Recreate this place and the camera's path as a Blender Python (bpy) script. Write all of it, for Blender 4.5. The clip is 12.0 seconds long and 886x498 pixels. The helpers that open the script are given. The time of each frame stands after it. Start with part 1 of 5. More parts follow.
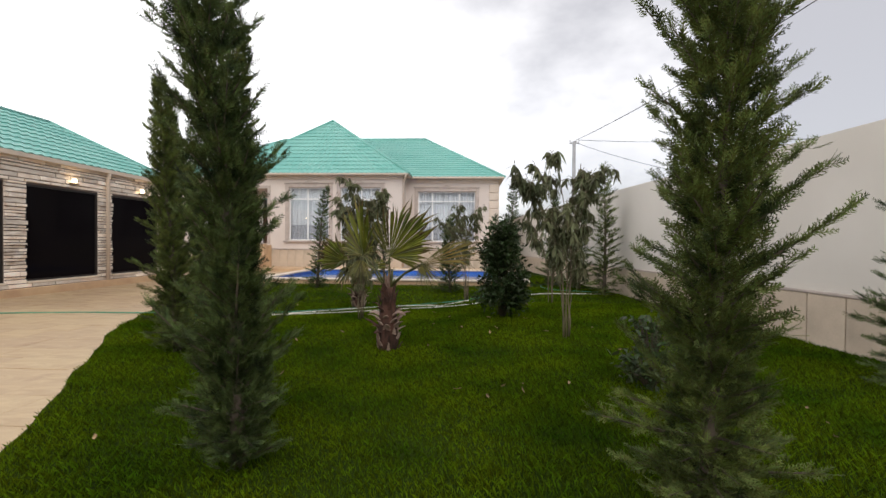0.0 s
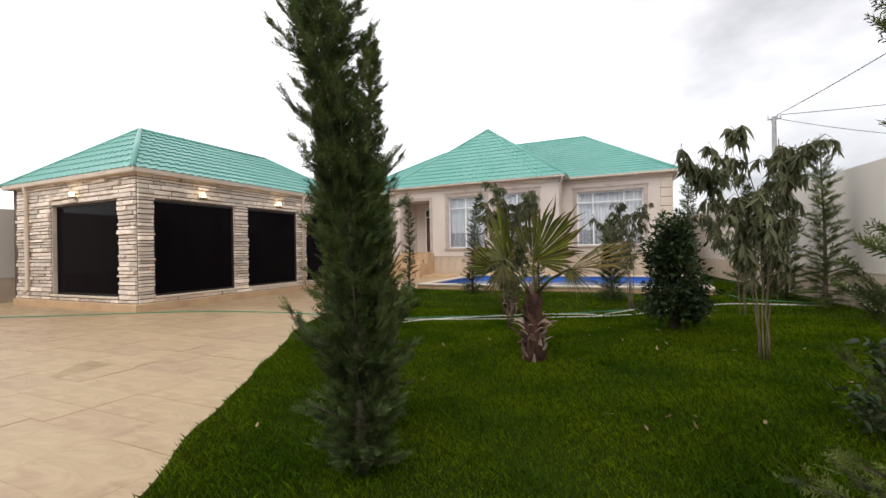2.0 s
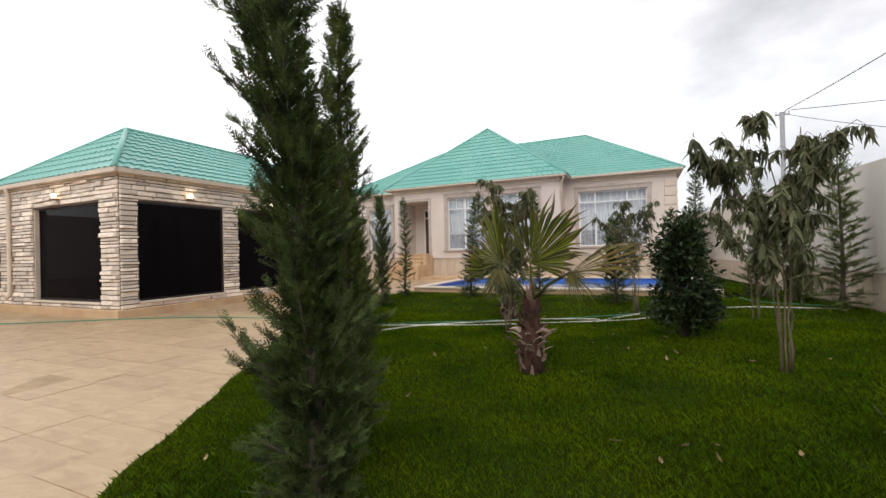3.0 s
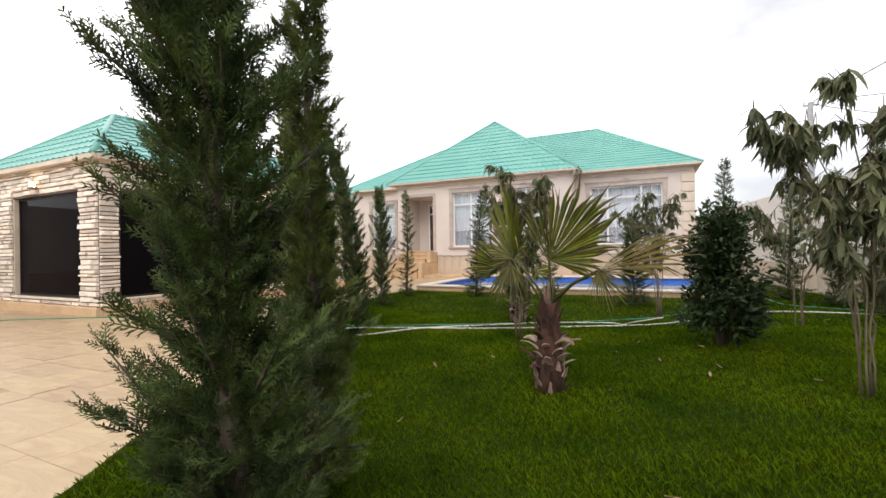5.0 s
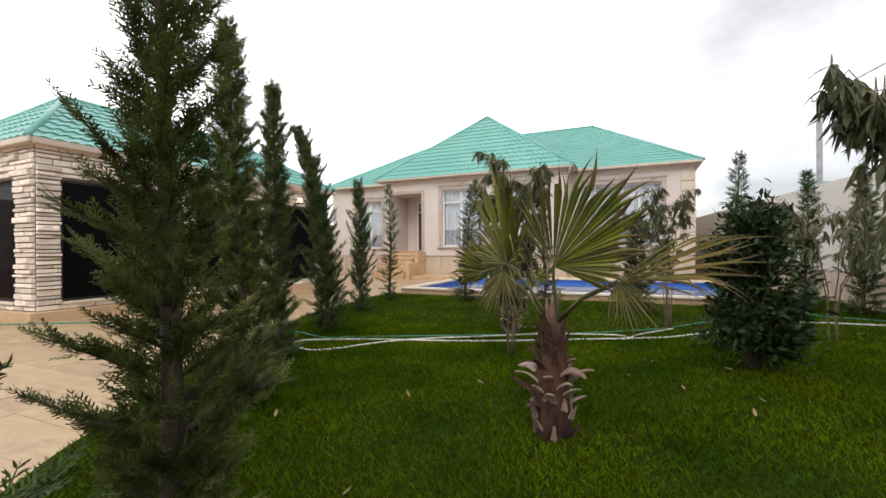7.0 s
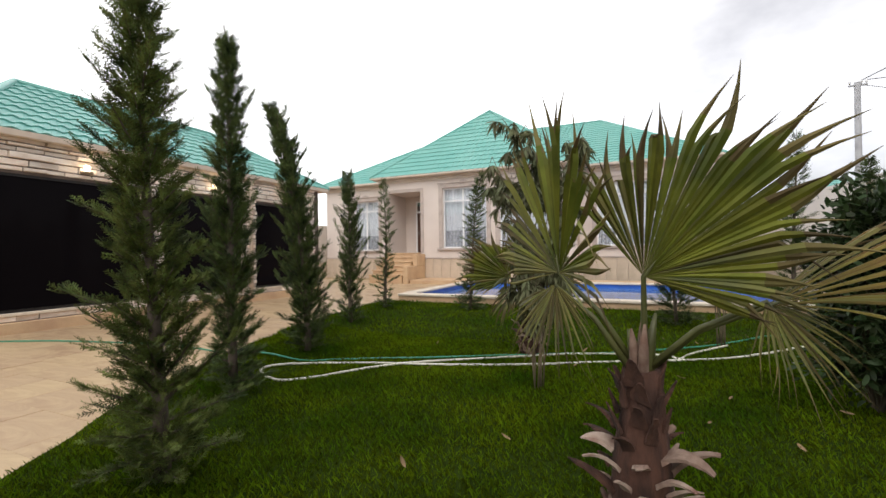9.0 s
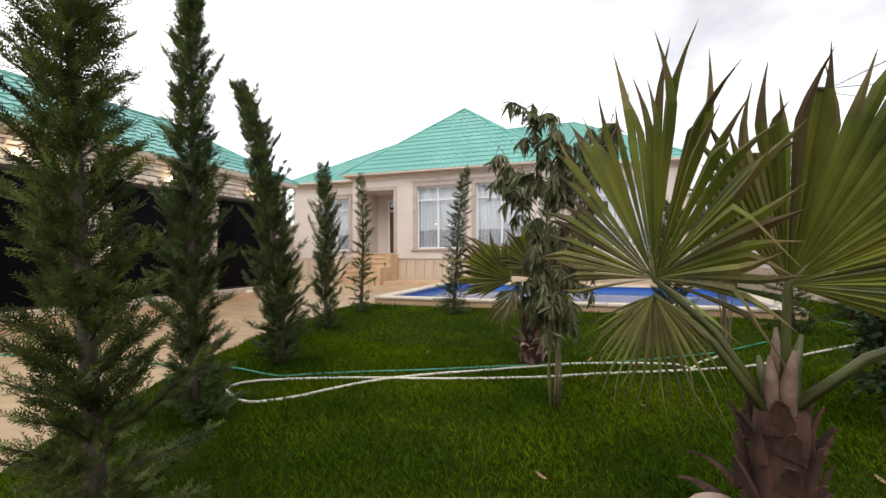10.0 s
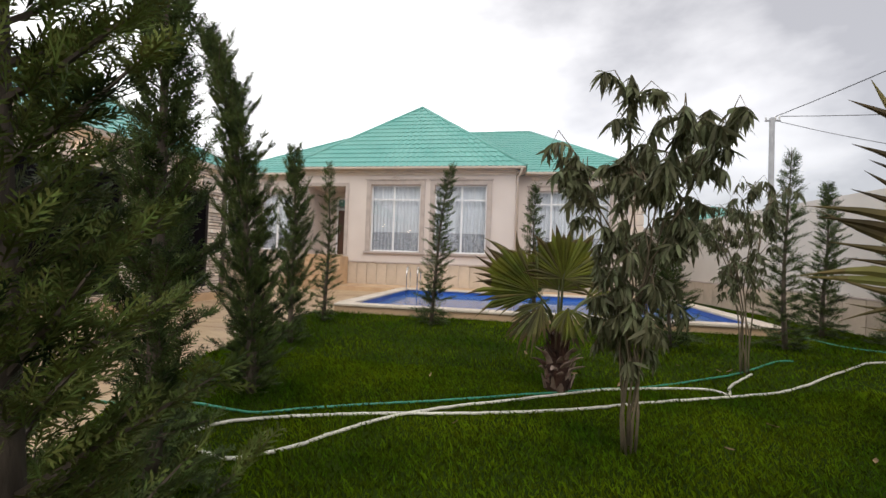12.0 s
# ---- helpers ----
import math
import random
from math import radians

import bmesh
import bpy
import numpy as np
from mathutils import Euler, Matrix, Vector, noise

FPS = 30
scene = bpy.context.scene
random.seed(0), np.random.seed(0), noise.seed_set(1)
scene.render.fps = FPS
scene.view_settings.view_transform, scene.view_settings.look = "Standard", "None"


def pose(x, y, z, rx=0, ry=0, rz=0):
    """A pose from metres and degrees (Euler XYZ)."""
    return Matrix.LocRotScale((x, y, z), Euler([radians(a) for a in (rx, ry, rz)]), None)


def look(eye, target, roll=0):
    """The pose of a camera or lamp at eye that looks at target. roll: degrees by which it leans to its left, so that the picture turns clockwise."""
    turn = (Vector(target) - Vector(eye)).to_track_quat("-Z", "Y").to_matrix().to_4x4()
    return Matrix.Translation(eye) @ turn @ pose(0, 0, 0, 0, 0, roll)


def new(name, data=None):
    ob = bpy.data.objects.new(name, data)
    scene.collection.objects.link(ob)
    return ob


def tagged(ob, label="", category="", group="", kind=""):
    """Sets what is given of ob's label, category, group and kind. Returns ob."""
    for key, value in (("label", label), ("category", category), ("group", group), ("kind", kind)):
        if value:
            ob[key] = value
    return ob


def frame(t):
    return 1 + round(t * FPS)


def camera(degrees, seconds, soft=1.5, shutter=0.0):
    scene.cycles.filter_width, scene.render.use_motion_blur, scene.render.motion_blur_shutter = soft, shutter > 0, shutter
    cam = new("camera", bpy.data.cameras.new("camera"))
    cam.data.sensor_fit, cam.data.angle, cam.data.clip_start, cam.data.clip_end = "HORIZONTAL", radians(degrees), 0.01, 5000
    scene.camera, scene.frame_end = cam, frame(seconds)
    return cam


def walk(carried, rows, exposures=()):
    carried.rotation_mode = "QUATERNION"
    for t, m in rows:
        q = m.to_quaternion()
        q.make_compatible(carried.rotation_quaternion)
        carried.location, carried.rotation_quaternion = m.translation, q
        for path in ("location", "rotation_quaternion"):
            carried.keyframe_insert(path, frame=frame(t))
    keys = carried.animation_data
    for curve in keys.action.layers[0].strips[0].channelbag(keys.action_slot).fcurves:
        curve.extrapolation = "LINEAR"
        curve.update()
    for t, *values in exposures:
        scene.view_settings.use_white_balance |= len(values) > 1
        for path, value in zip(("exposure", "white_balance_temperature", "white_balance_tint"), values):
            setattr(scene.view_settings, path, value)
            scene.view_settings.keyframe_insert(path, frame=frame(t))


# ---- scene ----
cam = camera(91.3, 12.0)
PATH = [
    (0, (0.764, 0.134, 1.475), (0.658, 2.131, 1.448), 0.5),
    (0.5, (0.915, 0.232, 1.48), (0.4, 2.164, 1.47), 0.2),
    (1, (0.995, 0.299, 1.467), (0.271, 2.164, 1.475), -0.3),
    (1.5, (1.001, 0.356, 1.459), (0.201, 2.188, 1.466), -0.9),
    (2, (0.952, 0.515, 1.446), (0.132, 2.339, 1.452), -1.1),
    (2.5, (0.901, 0.771, 1.44), (0.079, 2.595, 1.446), -1.3),
    (3, (0.898, 1.041, 1.451), (0.069, 2.861, 1.464), -1.4),
    (5, (0.574, 1.839, 1.402), (-0.278, 3.648, 1.406), -0.9),
    (5.5, (0.563, 2.035, 1.412), (-0.313, 3.834, 1.424), -0.3),
    (6, (0.468, 2.293, 1.399), (-0.408, 4.09, 1.405), 0.1),
    (6.5, (0.328, 2.581, 1.41), (-0.525, 4.389, 1.417), -0.0),
    (7, (0.263, 2.861, 1.421), (-0.554, 4.686, 1.422), -0.4),
    (9, (-0.382, 4.112, 1.407), (-1.195, 5.939, 1.418), -0.7),
    (9.5, (-0.649, 4.35, 1.369), (-1.458, 6.18, 1.388), -0.5),
    (10, (-0.98, 4.556, 1.397), (-1.647, 6.441, 1.411), -0.3),
    (10.5, (-1.251, 4.802, 1.395), (-1.867, 6.705, 1.409), 0.7),
    (11, (-1.494, 4.969, 1.417), (-2.008, 6.901, 1.432), 1.5),
    (11.5, (-1.86, 5.132, 1.411), (-2.223, 7.099, 1.443), 1.6),
    (12, (-2.226, 5.216, 1.384), (-2.591, 7.182, 1.423), 1.9),
]
walk(cam, [(t, look(eye, target, roll)) for t, eye, target, roll in PATH],
     [(0.0, -0.12), (0.5, 0.1), (1.0, -0.27), (1.5, -0.24), (2.5, -0.1), (3.0, -0.15), (5.0, 0.2), (5.6, -0.1), (7.0, 0.0), (9.5, 0.0), (10.5, 0.08), (11.0, 0.0), (11.5, -0.3), (12.0, -0.2)])


# ---- light ----
world = bpy.data.worlds.new("overcast_sky")
scene.world = world
world.use_nodes = True
wn, wl = world.node_tree.nodes, world.node_tree.links
wn.clear()
w_out = wn.new("ShaderNodeOutputWorld")
w_bg = wn.new("ShaderNodeBackground")
w_bg2 = wn.new("ShaderNodeBackground")
w_add = wn.new("ShaderNodeAddShader")
w_sky = wn.new("ShaderNodeTexSky")
w_sky.sky_type, w_sky.sun_disc = "NISHITA", False
w_sky.sun_elevation, w_sky.sun_rotation = radians(45), radians(159)
w_co = wn.new("ShaderNodeTexCoord")
w_map = wn.new("ShaderNodeMapping")
w_map.inputs["Scale"].default_value = (1.0, 1.0, 1.9)
w_map.inputs["Location"].default_value = (3.1, 1.7, 0.4)
w_no = wn.new("ShaderNodeTexNoise")
w_no.inputs["Scale"].default_value, w_no.inputs["Detail"].default_value = 1.5, 7
w_no.inputs["Roughness"].default_value = 0.52
w_ra = wn.new("ShaderNodeValToRGB")
w_ra.color_ramp.elements[0].position, w_ra.color_ramp.elements[0].color = 0.39, (0.396, 0.385, 0.396, 1)
w_ra.color_ramp.elements[1].position, w_ra.color_ramp.elements[1].color = 0.70, (1.168, 1.14, 1.13, 1)
wl.new(w_co.outputs["Generated"], w_map.inputs["Vector"])
wl.new(w_map.outputs["Vector"], w_no.inputs["Vector"])
w_sep = wn.new("ShaderNodeSeparateXYZ")
w_side = wn.new("ShaderNodeMath")
w_side.operation = "MULTIPLY_ADD"
w_side.inputs[1].default_value = -0.25
wl.new(w_co.outputs["Generated"], w_sep.inputs["Vector"])
wl.new(w_sep.outputs["X"], w_side.inputs[0])
wl.new(w_no.outputs["Fac"], w_side.inputs[2])
wl.new(w_side.outputs[0], w_ra.inputs["Fac"])
wl.new(w_ra.outputs["Color"], w_bg2.inputs["Color"])
wl.new(w_sky.outputs["Color"], w_bg.inputs["Color"])
w_bg.inputs["Strength"].default_value = 0.03
w_bg2.inputs["Strength"].default_value = 1.55
wl.new(w_bg.outputs[0], w_add.inputs[0])
wl.new(w_bg2.outputs[0], w_add.inputs[1])
wl.new(w_add.outputs[0], w_out.inputs["Surface"])
sun = new("sun", bpy.data.lights.new("sun", "SUN"))
sun.data.energy, sun.data.angle, sun.data.color = 1.5, radians(40), (1.0, 0.96, 0.90)
sun.matrix_world = look((9, -20, 24), (0, 4, 0))


# ---- materials ----
def material(name, base, rough=0.7, metal=0.0, vary=0.12, scale=3.0, fine=60.0, bump=0.1, hue=0.0, island=0.0, obj=0.0, spec=0.5, second=None, stretch=(1, 1, 1), bump_dist=0.01):
    """A surface with broad and fine tone variation, fine relief, and piece-to-piece change."""
    m = bpy.data.materials.new(name)
    m.use_nodes = True
    n, l = m.node_tree.nodes, m.node_tree.links
    b = n["Principled BSDF"]
    b.inputs["Roughness"].default_value, b.inputs["Metallic"].default_value = rough, metal
    b.inputs["Specular IOR Level"].default_value = spec
    co = n.new("ShaderNodeTexCoord")
    mp = n.new("ShaderNodeMapping")
    mp.inputs["Scale"].default_value = stretch
    l.new(co.outputs["Object"], mp.inputs["Vector"])
    big, small = n.new("ShaderNodeTexNoise"), n.new("ShaderNodeTexNoise")
    big.inputs["Scale"].default_value, big.inputs["Detail"].default_value = scale, 4
    small.inputs["Scale"].default_value, small.inputs["Detail"].default_value = fine, 3
    for t in (big, small):
        l.new(mp.outputs["Vector"], t.inputs["Vector"])
    mix = n.new("ShaderNodeMix")
    mix.data_type = "RGBA"
    two = second or tuple(c * (1 - 2.4 * vary) for c in base)
    mix.inputs["A"].default_value, mix.inputs["B"].default_value = (*base, 1), (*two, 1)
    ra = n.new("ShaderNodeMapRange")
    ra.inputs["From Min"].default_value, ra.inputs["From Max"].default_value = 0.38, 0.68
    l.new(big.outputs["Fac"], ra.inputs["Value"])
    l.new(ra.outputs["Result"], mix.inputs["Factor"])
    hsv = n.new("ShaderNodeHueSaturation")
    l.new(mix.outputs["Result"], hsv.inputs["Color"])
    val = n.new("ShaderNodeMath")
    val.operation = "MULTIPLY_ADD"
    val.inputs[1].default_value, val.inputs[2].default_value = vary * 1.6, 1 - vary * 0.8
    l.new(small.outputs["Fac"], val.inputs[0])
    last = val.outputs[0]
    if island or obj:
        if obj:
            rnd = n.new("ShaderNodeObjectInfo").outputs["Random"]
        else:
            rnd = n.new("ShaderNodeNewGeometry").outputs["Random Per Island"]
        k = island or obj
        ma = n.new("ShaderNodeMath")
        ma.operation = "MULTIPLY_ADD"
        ma.inputs[1].default_value, ma.inputs[2].default_value = 2 * k, 1 - k
        l.new(rnd, ma.inputs[0])
        mu = n.new("ShaderNodeMath")
        mu.operation = "MULTIPLY"
        l.new(last, mu.inputs[0])
        l.new(ma.outputs[0], mu.inputs[1])
        last = mu.outputs[0]
        if hue:
            mh = n.new("ShaderNodeMath")
            mh.operation = "MULTIPLY_ADD"
            mh.inputs[1].default_value, mh.inputs[2].default_value = 2 * hue, 0.5 - hue
            l.new(rnd, mh.inputs[0])
            l.new(mh.outputs[0], hsv.inputs["Hue"])
    l.new(last, hsv.inputs["Value"])
    l.new(hsv.outputs["Color"], b.inputs["Base Color"])
    if bump:
        bu = n.new("ShaderNodeBump")
        bu.inputs["Strength"].default_value, bu.inputs["Distance"].default_value = bump, bump_dist
        l.new(small.outputs["Fac"], bu.inputs["Height"])
        l.new(bu.outputs["Normal"], b.inputs["Normal"])
    return m


def leafy(name, base, second, through_light=0.3, rough=0.55, island=0.35, hue=0.02, scale=1.5, spec=0.2):
    m = material(name, base, rough, vary=0.1, scale=scale, fine=40, bump=0, island=island, hue=hue, second=second, spec=spec)
    n, l = m.node_tree.nodes, m.node_tree.links
    b = n["Principled BSDF"]
    tr = n.new("ShaderNodeBsdfTranslucent")
    mx = n.new("ShaderNodeMixShader")
    mx.inputs["Fac"].default_value = through_light
    l.new(b.inputs["Base Color"].links[0].from_socket, tr.inputs["Color"])
    l.new(b.outputs[0], mx.inputs[1])
    l.new(tr.outputs[0], mx.inputs[2])
    l.new(mx.outputs[0], n["Material Output"].inputs["Surface"])
    return m


M_PLASTER = material("plaster_beige", (0.67, 0.585, 0.525), 0.85, vary=0.05, scale=0.7, fine=90, bump=0.25, second=(0.62, 0.535, 0.48))
M_WALLPAINT = material("wall_paint_cream", (0.66, 0.61, 0.55), 0.85, vary=0.05, scale=0.5, fine=70, bump=0.2, second=(0.6, 0.55, 0.49))
M_TRIM = material("trim_plaster", (0.50, 0.42, 0.37), 0.8, vary=0.08, scale=3, fine=120, bump=0.2)
M_CORNICE = material("cornice_cream", (0.66, 0.55, 0.45), 0.55, vary=0.06, scale=2, fine=50, bump=0.05)
M_PLINTH = material("plinth_limestone", (0.58, 0.47, 0.36), 0.75, vary=0.1, scale=1.5, fine=50, bump=0.2, obj=0.06)
M_TEAL = material("teal_metal_tile", (0.185, 0.44, 0.385), 0.42, vary=0.07, scale=0.8, fine=25, bump=0.05, second=(0.145, 0.40, 0.35))
M_STONE = material("ledge_stone", (0.86, 0.78, 0.69), 0.85, vary=0.14, scale=4, fine=45, bump=0.6, obj=0.3, second=(0.68, 0.56, 0.46), stretch=(1, 1, 3))
M_STONE_J = material("ledge_stone_rest", (0.86, 0.78, 0.69), 0.85, vary=0.14, scale=4, fine=45, bump=0.6, island=0.3, second=(0.68, 0.56, 0.46), stretch=(1, 1, 3))
# Joint backing; its colour is darkened to carry the shadow between ledge stones.
M_MORTAR = material("dark_mortar", (0.13, 0.1, 0.085), 0.95, vary=0.15, scale=6, fine=60, bump=0.3)
M_SLAB = material("sandstone_slab", (0.50, 0.365, 0.215), 0.5, vary=0.07, scale=1.3, fine=30, bump=0.12, obj=0.07, hue=0.004, second=(0.36, 0.235, 0.135), stretch=(1, 2.2, 1))
M_SLAB_J = material("sandstone_slab_rest", (0.50, 0.365, 0.215), 0.5, vary=0.07, scale=1.3, fine=30, bump=0.12, island=0.07, hue=0.004, second=(0.36, 0.235, 0.135), stretch=(1, 2.2, 1))
M_SANDPLINTH = material("sandstone_step", (0.60, 0.42, 0.25), 0.65, vary=0.12, scale=2, fine=40, bump=0.2, second=(0.5, 0.33, 0.2))
M_JOINT = material("paving_joint", (0.47, 0.345, 0.205), 0.9, vary=0.15, scale=4, fine=80, bump=0.3)
M_SOIL = material("lawn_soil", (0.028, 0.046, 0.006), 0.95, vary=0.25, scale=1.2, fine=40, bump=0.6, second=(0.018, 0.032, 0.004), spec=0.02, bump_dist=0.03)
M_EARTH = material("dry_earth", (0.2, 0.17, 0.1), 0.95, vary=0.2, scale=0.2, fine=6, bump=0.4, second=(0.12, 0.13, 0.06))
M_GRASS = leafy("grass_blade", (0.100, 0.142, 0.004), (0.036, 0.076, 0.003), 0.3, 0.85, 0.7, 0.02, 0.9, 0.02)
# Clump-sized tone contrast paints lit sprays and dark gaps into the conifer colour.
M_CONIFER = leafy("conifer_spray", (0.112, 0.150, 0.046), (0.020, 0.032, 0.015), 0.08, 0.6, 0.4, 0.025, 8.0, 0.12)
M_CONIFER2 = leafy("conifer_spray_bright", (0.155, 0.188, 0.048), (0.028, 0.042, 0.016), 0.1, 0.6, 0.4, 0.03, 7.0, 0.12)
M_BARK = material("grey_brown_bark", (0.12, 0.092, 0.068), 0.9, vary=0.25, scale=12, fine=70, bump=0.7, stretch=(1, 1, 0.25))
M_STEM = material("pale_stem_bark", (0.18, 0.14, 0.085), 0.85, vary=0.2, scale=14, fine=80, bump=0.4, stretch=(1, 1, 0.3))
M_PEACH = leafy("drooping_leaf", (0.165, 0.168, 0.085), (0.072, 0.082, 0.040), 0.25, 0.5, 0.4, 0.03)
M_LAUREL = leafy("laurel_leaf", (0.040, 0.062, 0.022), (0.03, 0.045, 0.018), 0.2, 0.35, 0.4, 0.03)
M_PALM = leafy("palm_blade", (0.185, 0.195, 0.026), (0.072, 0.090, 0.014), 0.3, 0.5, 0.3, 0.015, 3, 0.25)
M_PALMDRY = leafy("palm_blade_dry", (0.24, 0.165, 0.045), (0.13, 0.125, 0.03), 0.3, 0.6, 0.25, 0.02, 5)
M_PALMOLD = leafy("palm_blade_old", (0.20, 0.18, 0.055), (0.11, 0.115, 0.045), 0.3, 0.55, 0.5, 0.03, 4)
M_PALMTIP = leafy("palm_dry_tip", (0.17, 0.13, 0.05), (0.085, 0.07, 0.028), 0.25, 0.6, 0.5, 0.02, 6)
M_PETIOLE = material("palm_petiole", (0.085, 0.09, 0.025), 0.5, vary=0.15, scale=8, fine=60, bump=0.1)
M_FIBRE = material("palm_fibre", (0.085, 0.038, 0.024), 0.95, vary=0.3, scale=14, fine=90, bump=0.9, stretch=(1, 1, 0.3))
M_STUBDARK = material("palm_leaf_base_dark", (0.15, 0.085, 0.06), 0.85, vary=0.3, scale=9, fine=60, bump=0.5, second=(0.30, 0.22, 0.17))
M_STUB = material("palm_leaf_base", (0.38, 0.29, 0.23), 0.8, vary=0.25, scale=9, fine=60, bump=0.4, second=(0.17, 0.085, 0.06))
M_WHITEPVC = material("white_upvc", (0.8, 0.8, 0.8), 0.35, vary=0.03, scale=3, fine=50, bump=0.0)
M_DARKFRAME = material("dark_bronze_frame", (0.012, 0.009, 0.008), 0.5, vary=0.1, scale=3, fine=50, bump=0.0)
M_DOORWOOD = material("dark_brown_door", (0.10, 0.045, 0.025), 0.45, vary=0.15, scale=5, fine=60, bump=0.1, stretch=(1, 1, 0.15))
M_CURTAIN = material("sheer_curtain", (0.60, 0.62, 0.66), 0.9, vary=0.1, scale=4, fine=60, bump=0.1, stretch=(6, 6, 0.3))
M_LACE = material("lace_border", (0.42, 0.43, 0.47), 0.9, vary=0.25, scale=14, fine=60, bump=0.1)
M_ROOM = material("dim_room", (0.3, 0.3, 0.31), 0.9, vary=0.1, scale=1, fine=20, bump=0)
M_CHROME = material("stainless_rail", (0.75, 0.75, 0.75), 0.15, 1.0, vary=0.03, scale=5, fine=40, bump=0)
M_POOLTILE = material("blue_pool_tile", (0.05, 0.17, 0.60), 0.3, vary=0.12, scale=3, fine=40, bump=0.1, second=(0.035, 0.13, 0.5))
M_COPING = material("cream_coping", (0.72, 0.62, 0.5), 0.6, vary=0.08, scale=3, fine=40, bump=0.1, obj=0.06)
M_HOSEW = material("white_hose", (0.72, 0.69, 0.58), 0.45, vary=0.1, scale=6, fine=50, bump=0)
M_HOSEG = material("green_hose", (0.04, 0.26, 0.15), 0.4, vary=0.1, scale=6, fine=50, bump=0)
M_POLE = material("grey_concrete_pole", (0.36, 0.36, 0.37), 0.8, vary=0.1, scale=4, fine=40, bump=0.2)
M_CABLE = material("black_cable", (0.03, 0.03, 0.035), 0.5, vary=0.05, bump=0)
M_DRYLEAF = material("dry_leaf", (0.36, 0.24, 0.12), 0.8, vary=0.2, scale=20, fine=90, bump=0.2, obj=0.25)
M_LAMPBODY = material("lamp_body_brass", (0.3, 0.22, 0.13), 0.4, 0.4, vary=0.1, bump=0)


for slab_mat in (M_SLAB, M_SLAB_J):
    vein = slab_mat.node_tree.nodes["Noise Texture"]
    vein.inputs["Distortion"].default_value, vein.inputs["Roughness"].default_value = 1.6, 0.62


def plain(name, base, rough, metal=0.0, transmission=0.0, ior=1.45, emission=0.0, colour=(1, 1, 1)):
    m = bpy.data.materials.new(name)
    m.use_nodes = True
    b = m.node_tree.nodes["Principled BSDF"]
    b.inputs["Base Color"].default_value = (*base, 1)
    b.inputs["Roughness"].default_value, b.inputs["Metallic"].default_value = rough, metal
    b.inputs["Transmission Weight"].default_value, b.inputs["IOR"].default_value = transmission, ior
    if emission:
        b.inputs["Emission Color"].default_value = (*colour, 1)
        b.inputs["Emission Strength"].default_value = emission
    return m


M_GLASS = plain("window_glass", (0.95, 0.97, 0.98), 0.0, transmission=1.0)
M_BLACKGLASS = plain("black_tinted_glass", (0.006, 0.005, 0.006), 0.06)
M_BLACKGLASS.node_tree.nodes["Principled BSDF"].inputs["Specular IOR Level"].default_value = 0.03
M_LAMPGLOW = plain("lamp_glow", (1, 0.9, 0.7), 0.4, emission=6.0, colour=(1.0, 0.78, 0.5))
M_WATER = plain("pool_water", (0.13, 0.27, 0.62), 0.08, transmission=0.35, ior=1.33)
M_WATER.node_tree.nodes["Principled BSDF"].inputs["Specular IOR Level"].default_value = 0.22
wt = M_WATER.node_tree
w_b, w_n = wt.nodes.new("ShaderNodeBump"), wt.nodes.new("ShaderNodeTexNoise")
w_n.inputs["Scale"].default_value, w_n.inputs["Detail"].default_value = 3.0, 3
w_b.inputs["Strength"].default_value, w_b.inputs["Distance"].default_value = 0.6, 0.03
wt.links.new(w_n.outputs["Fac"], w_b.inputs["Height"])
wt.links.new(w_b.outputs["Normal"], wt.nodes["Principled BSDF"].inputs["Normal"])

# ---- mesh tools ----
RNG = np.random.default_rng(7)


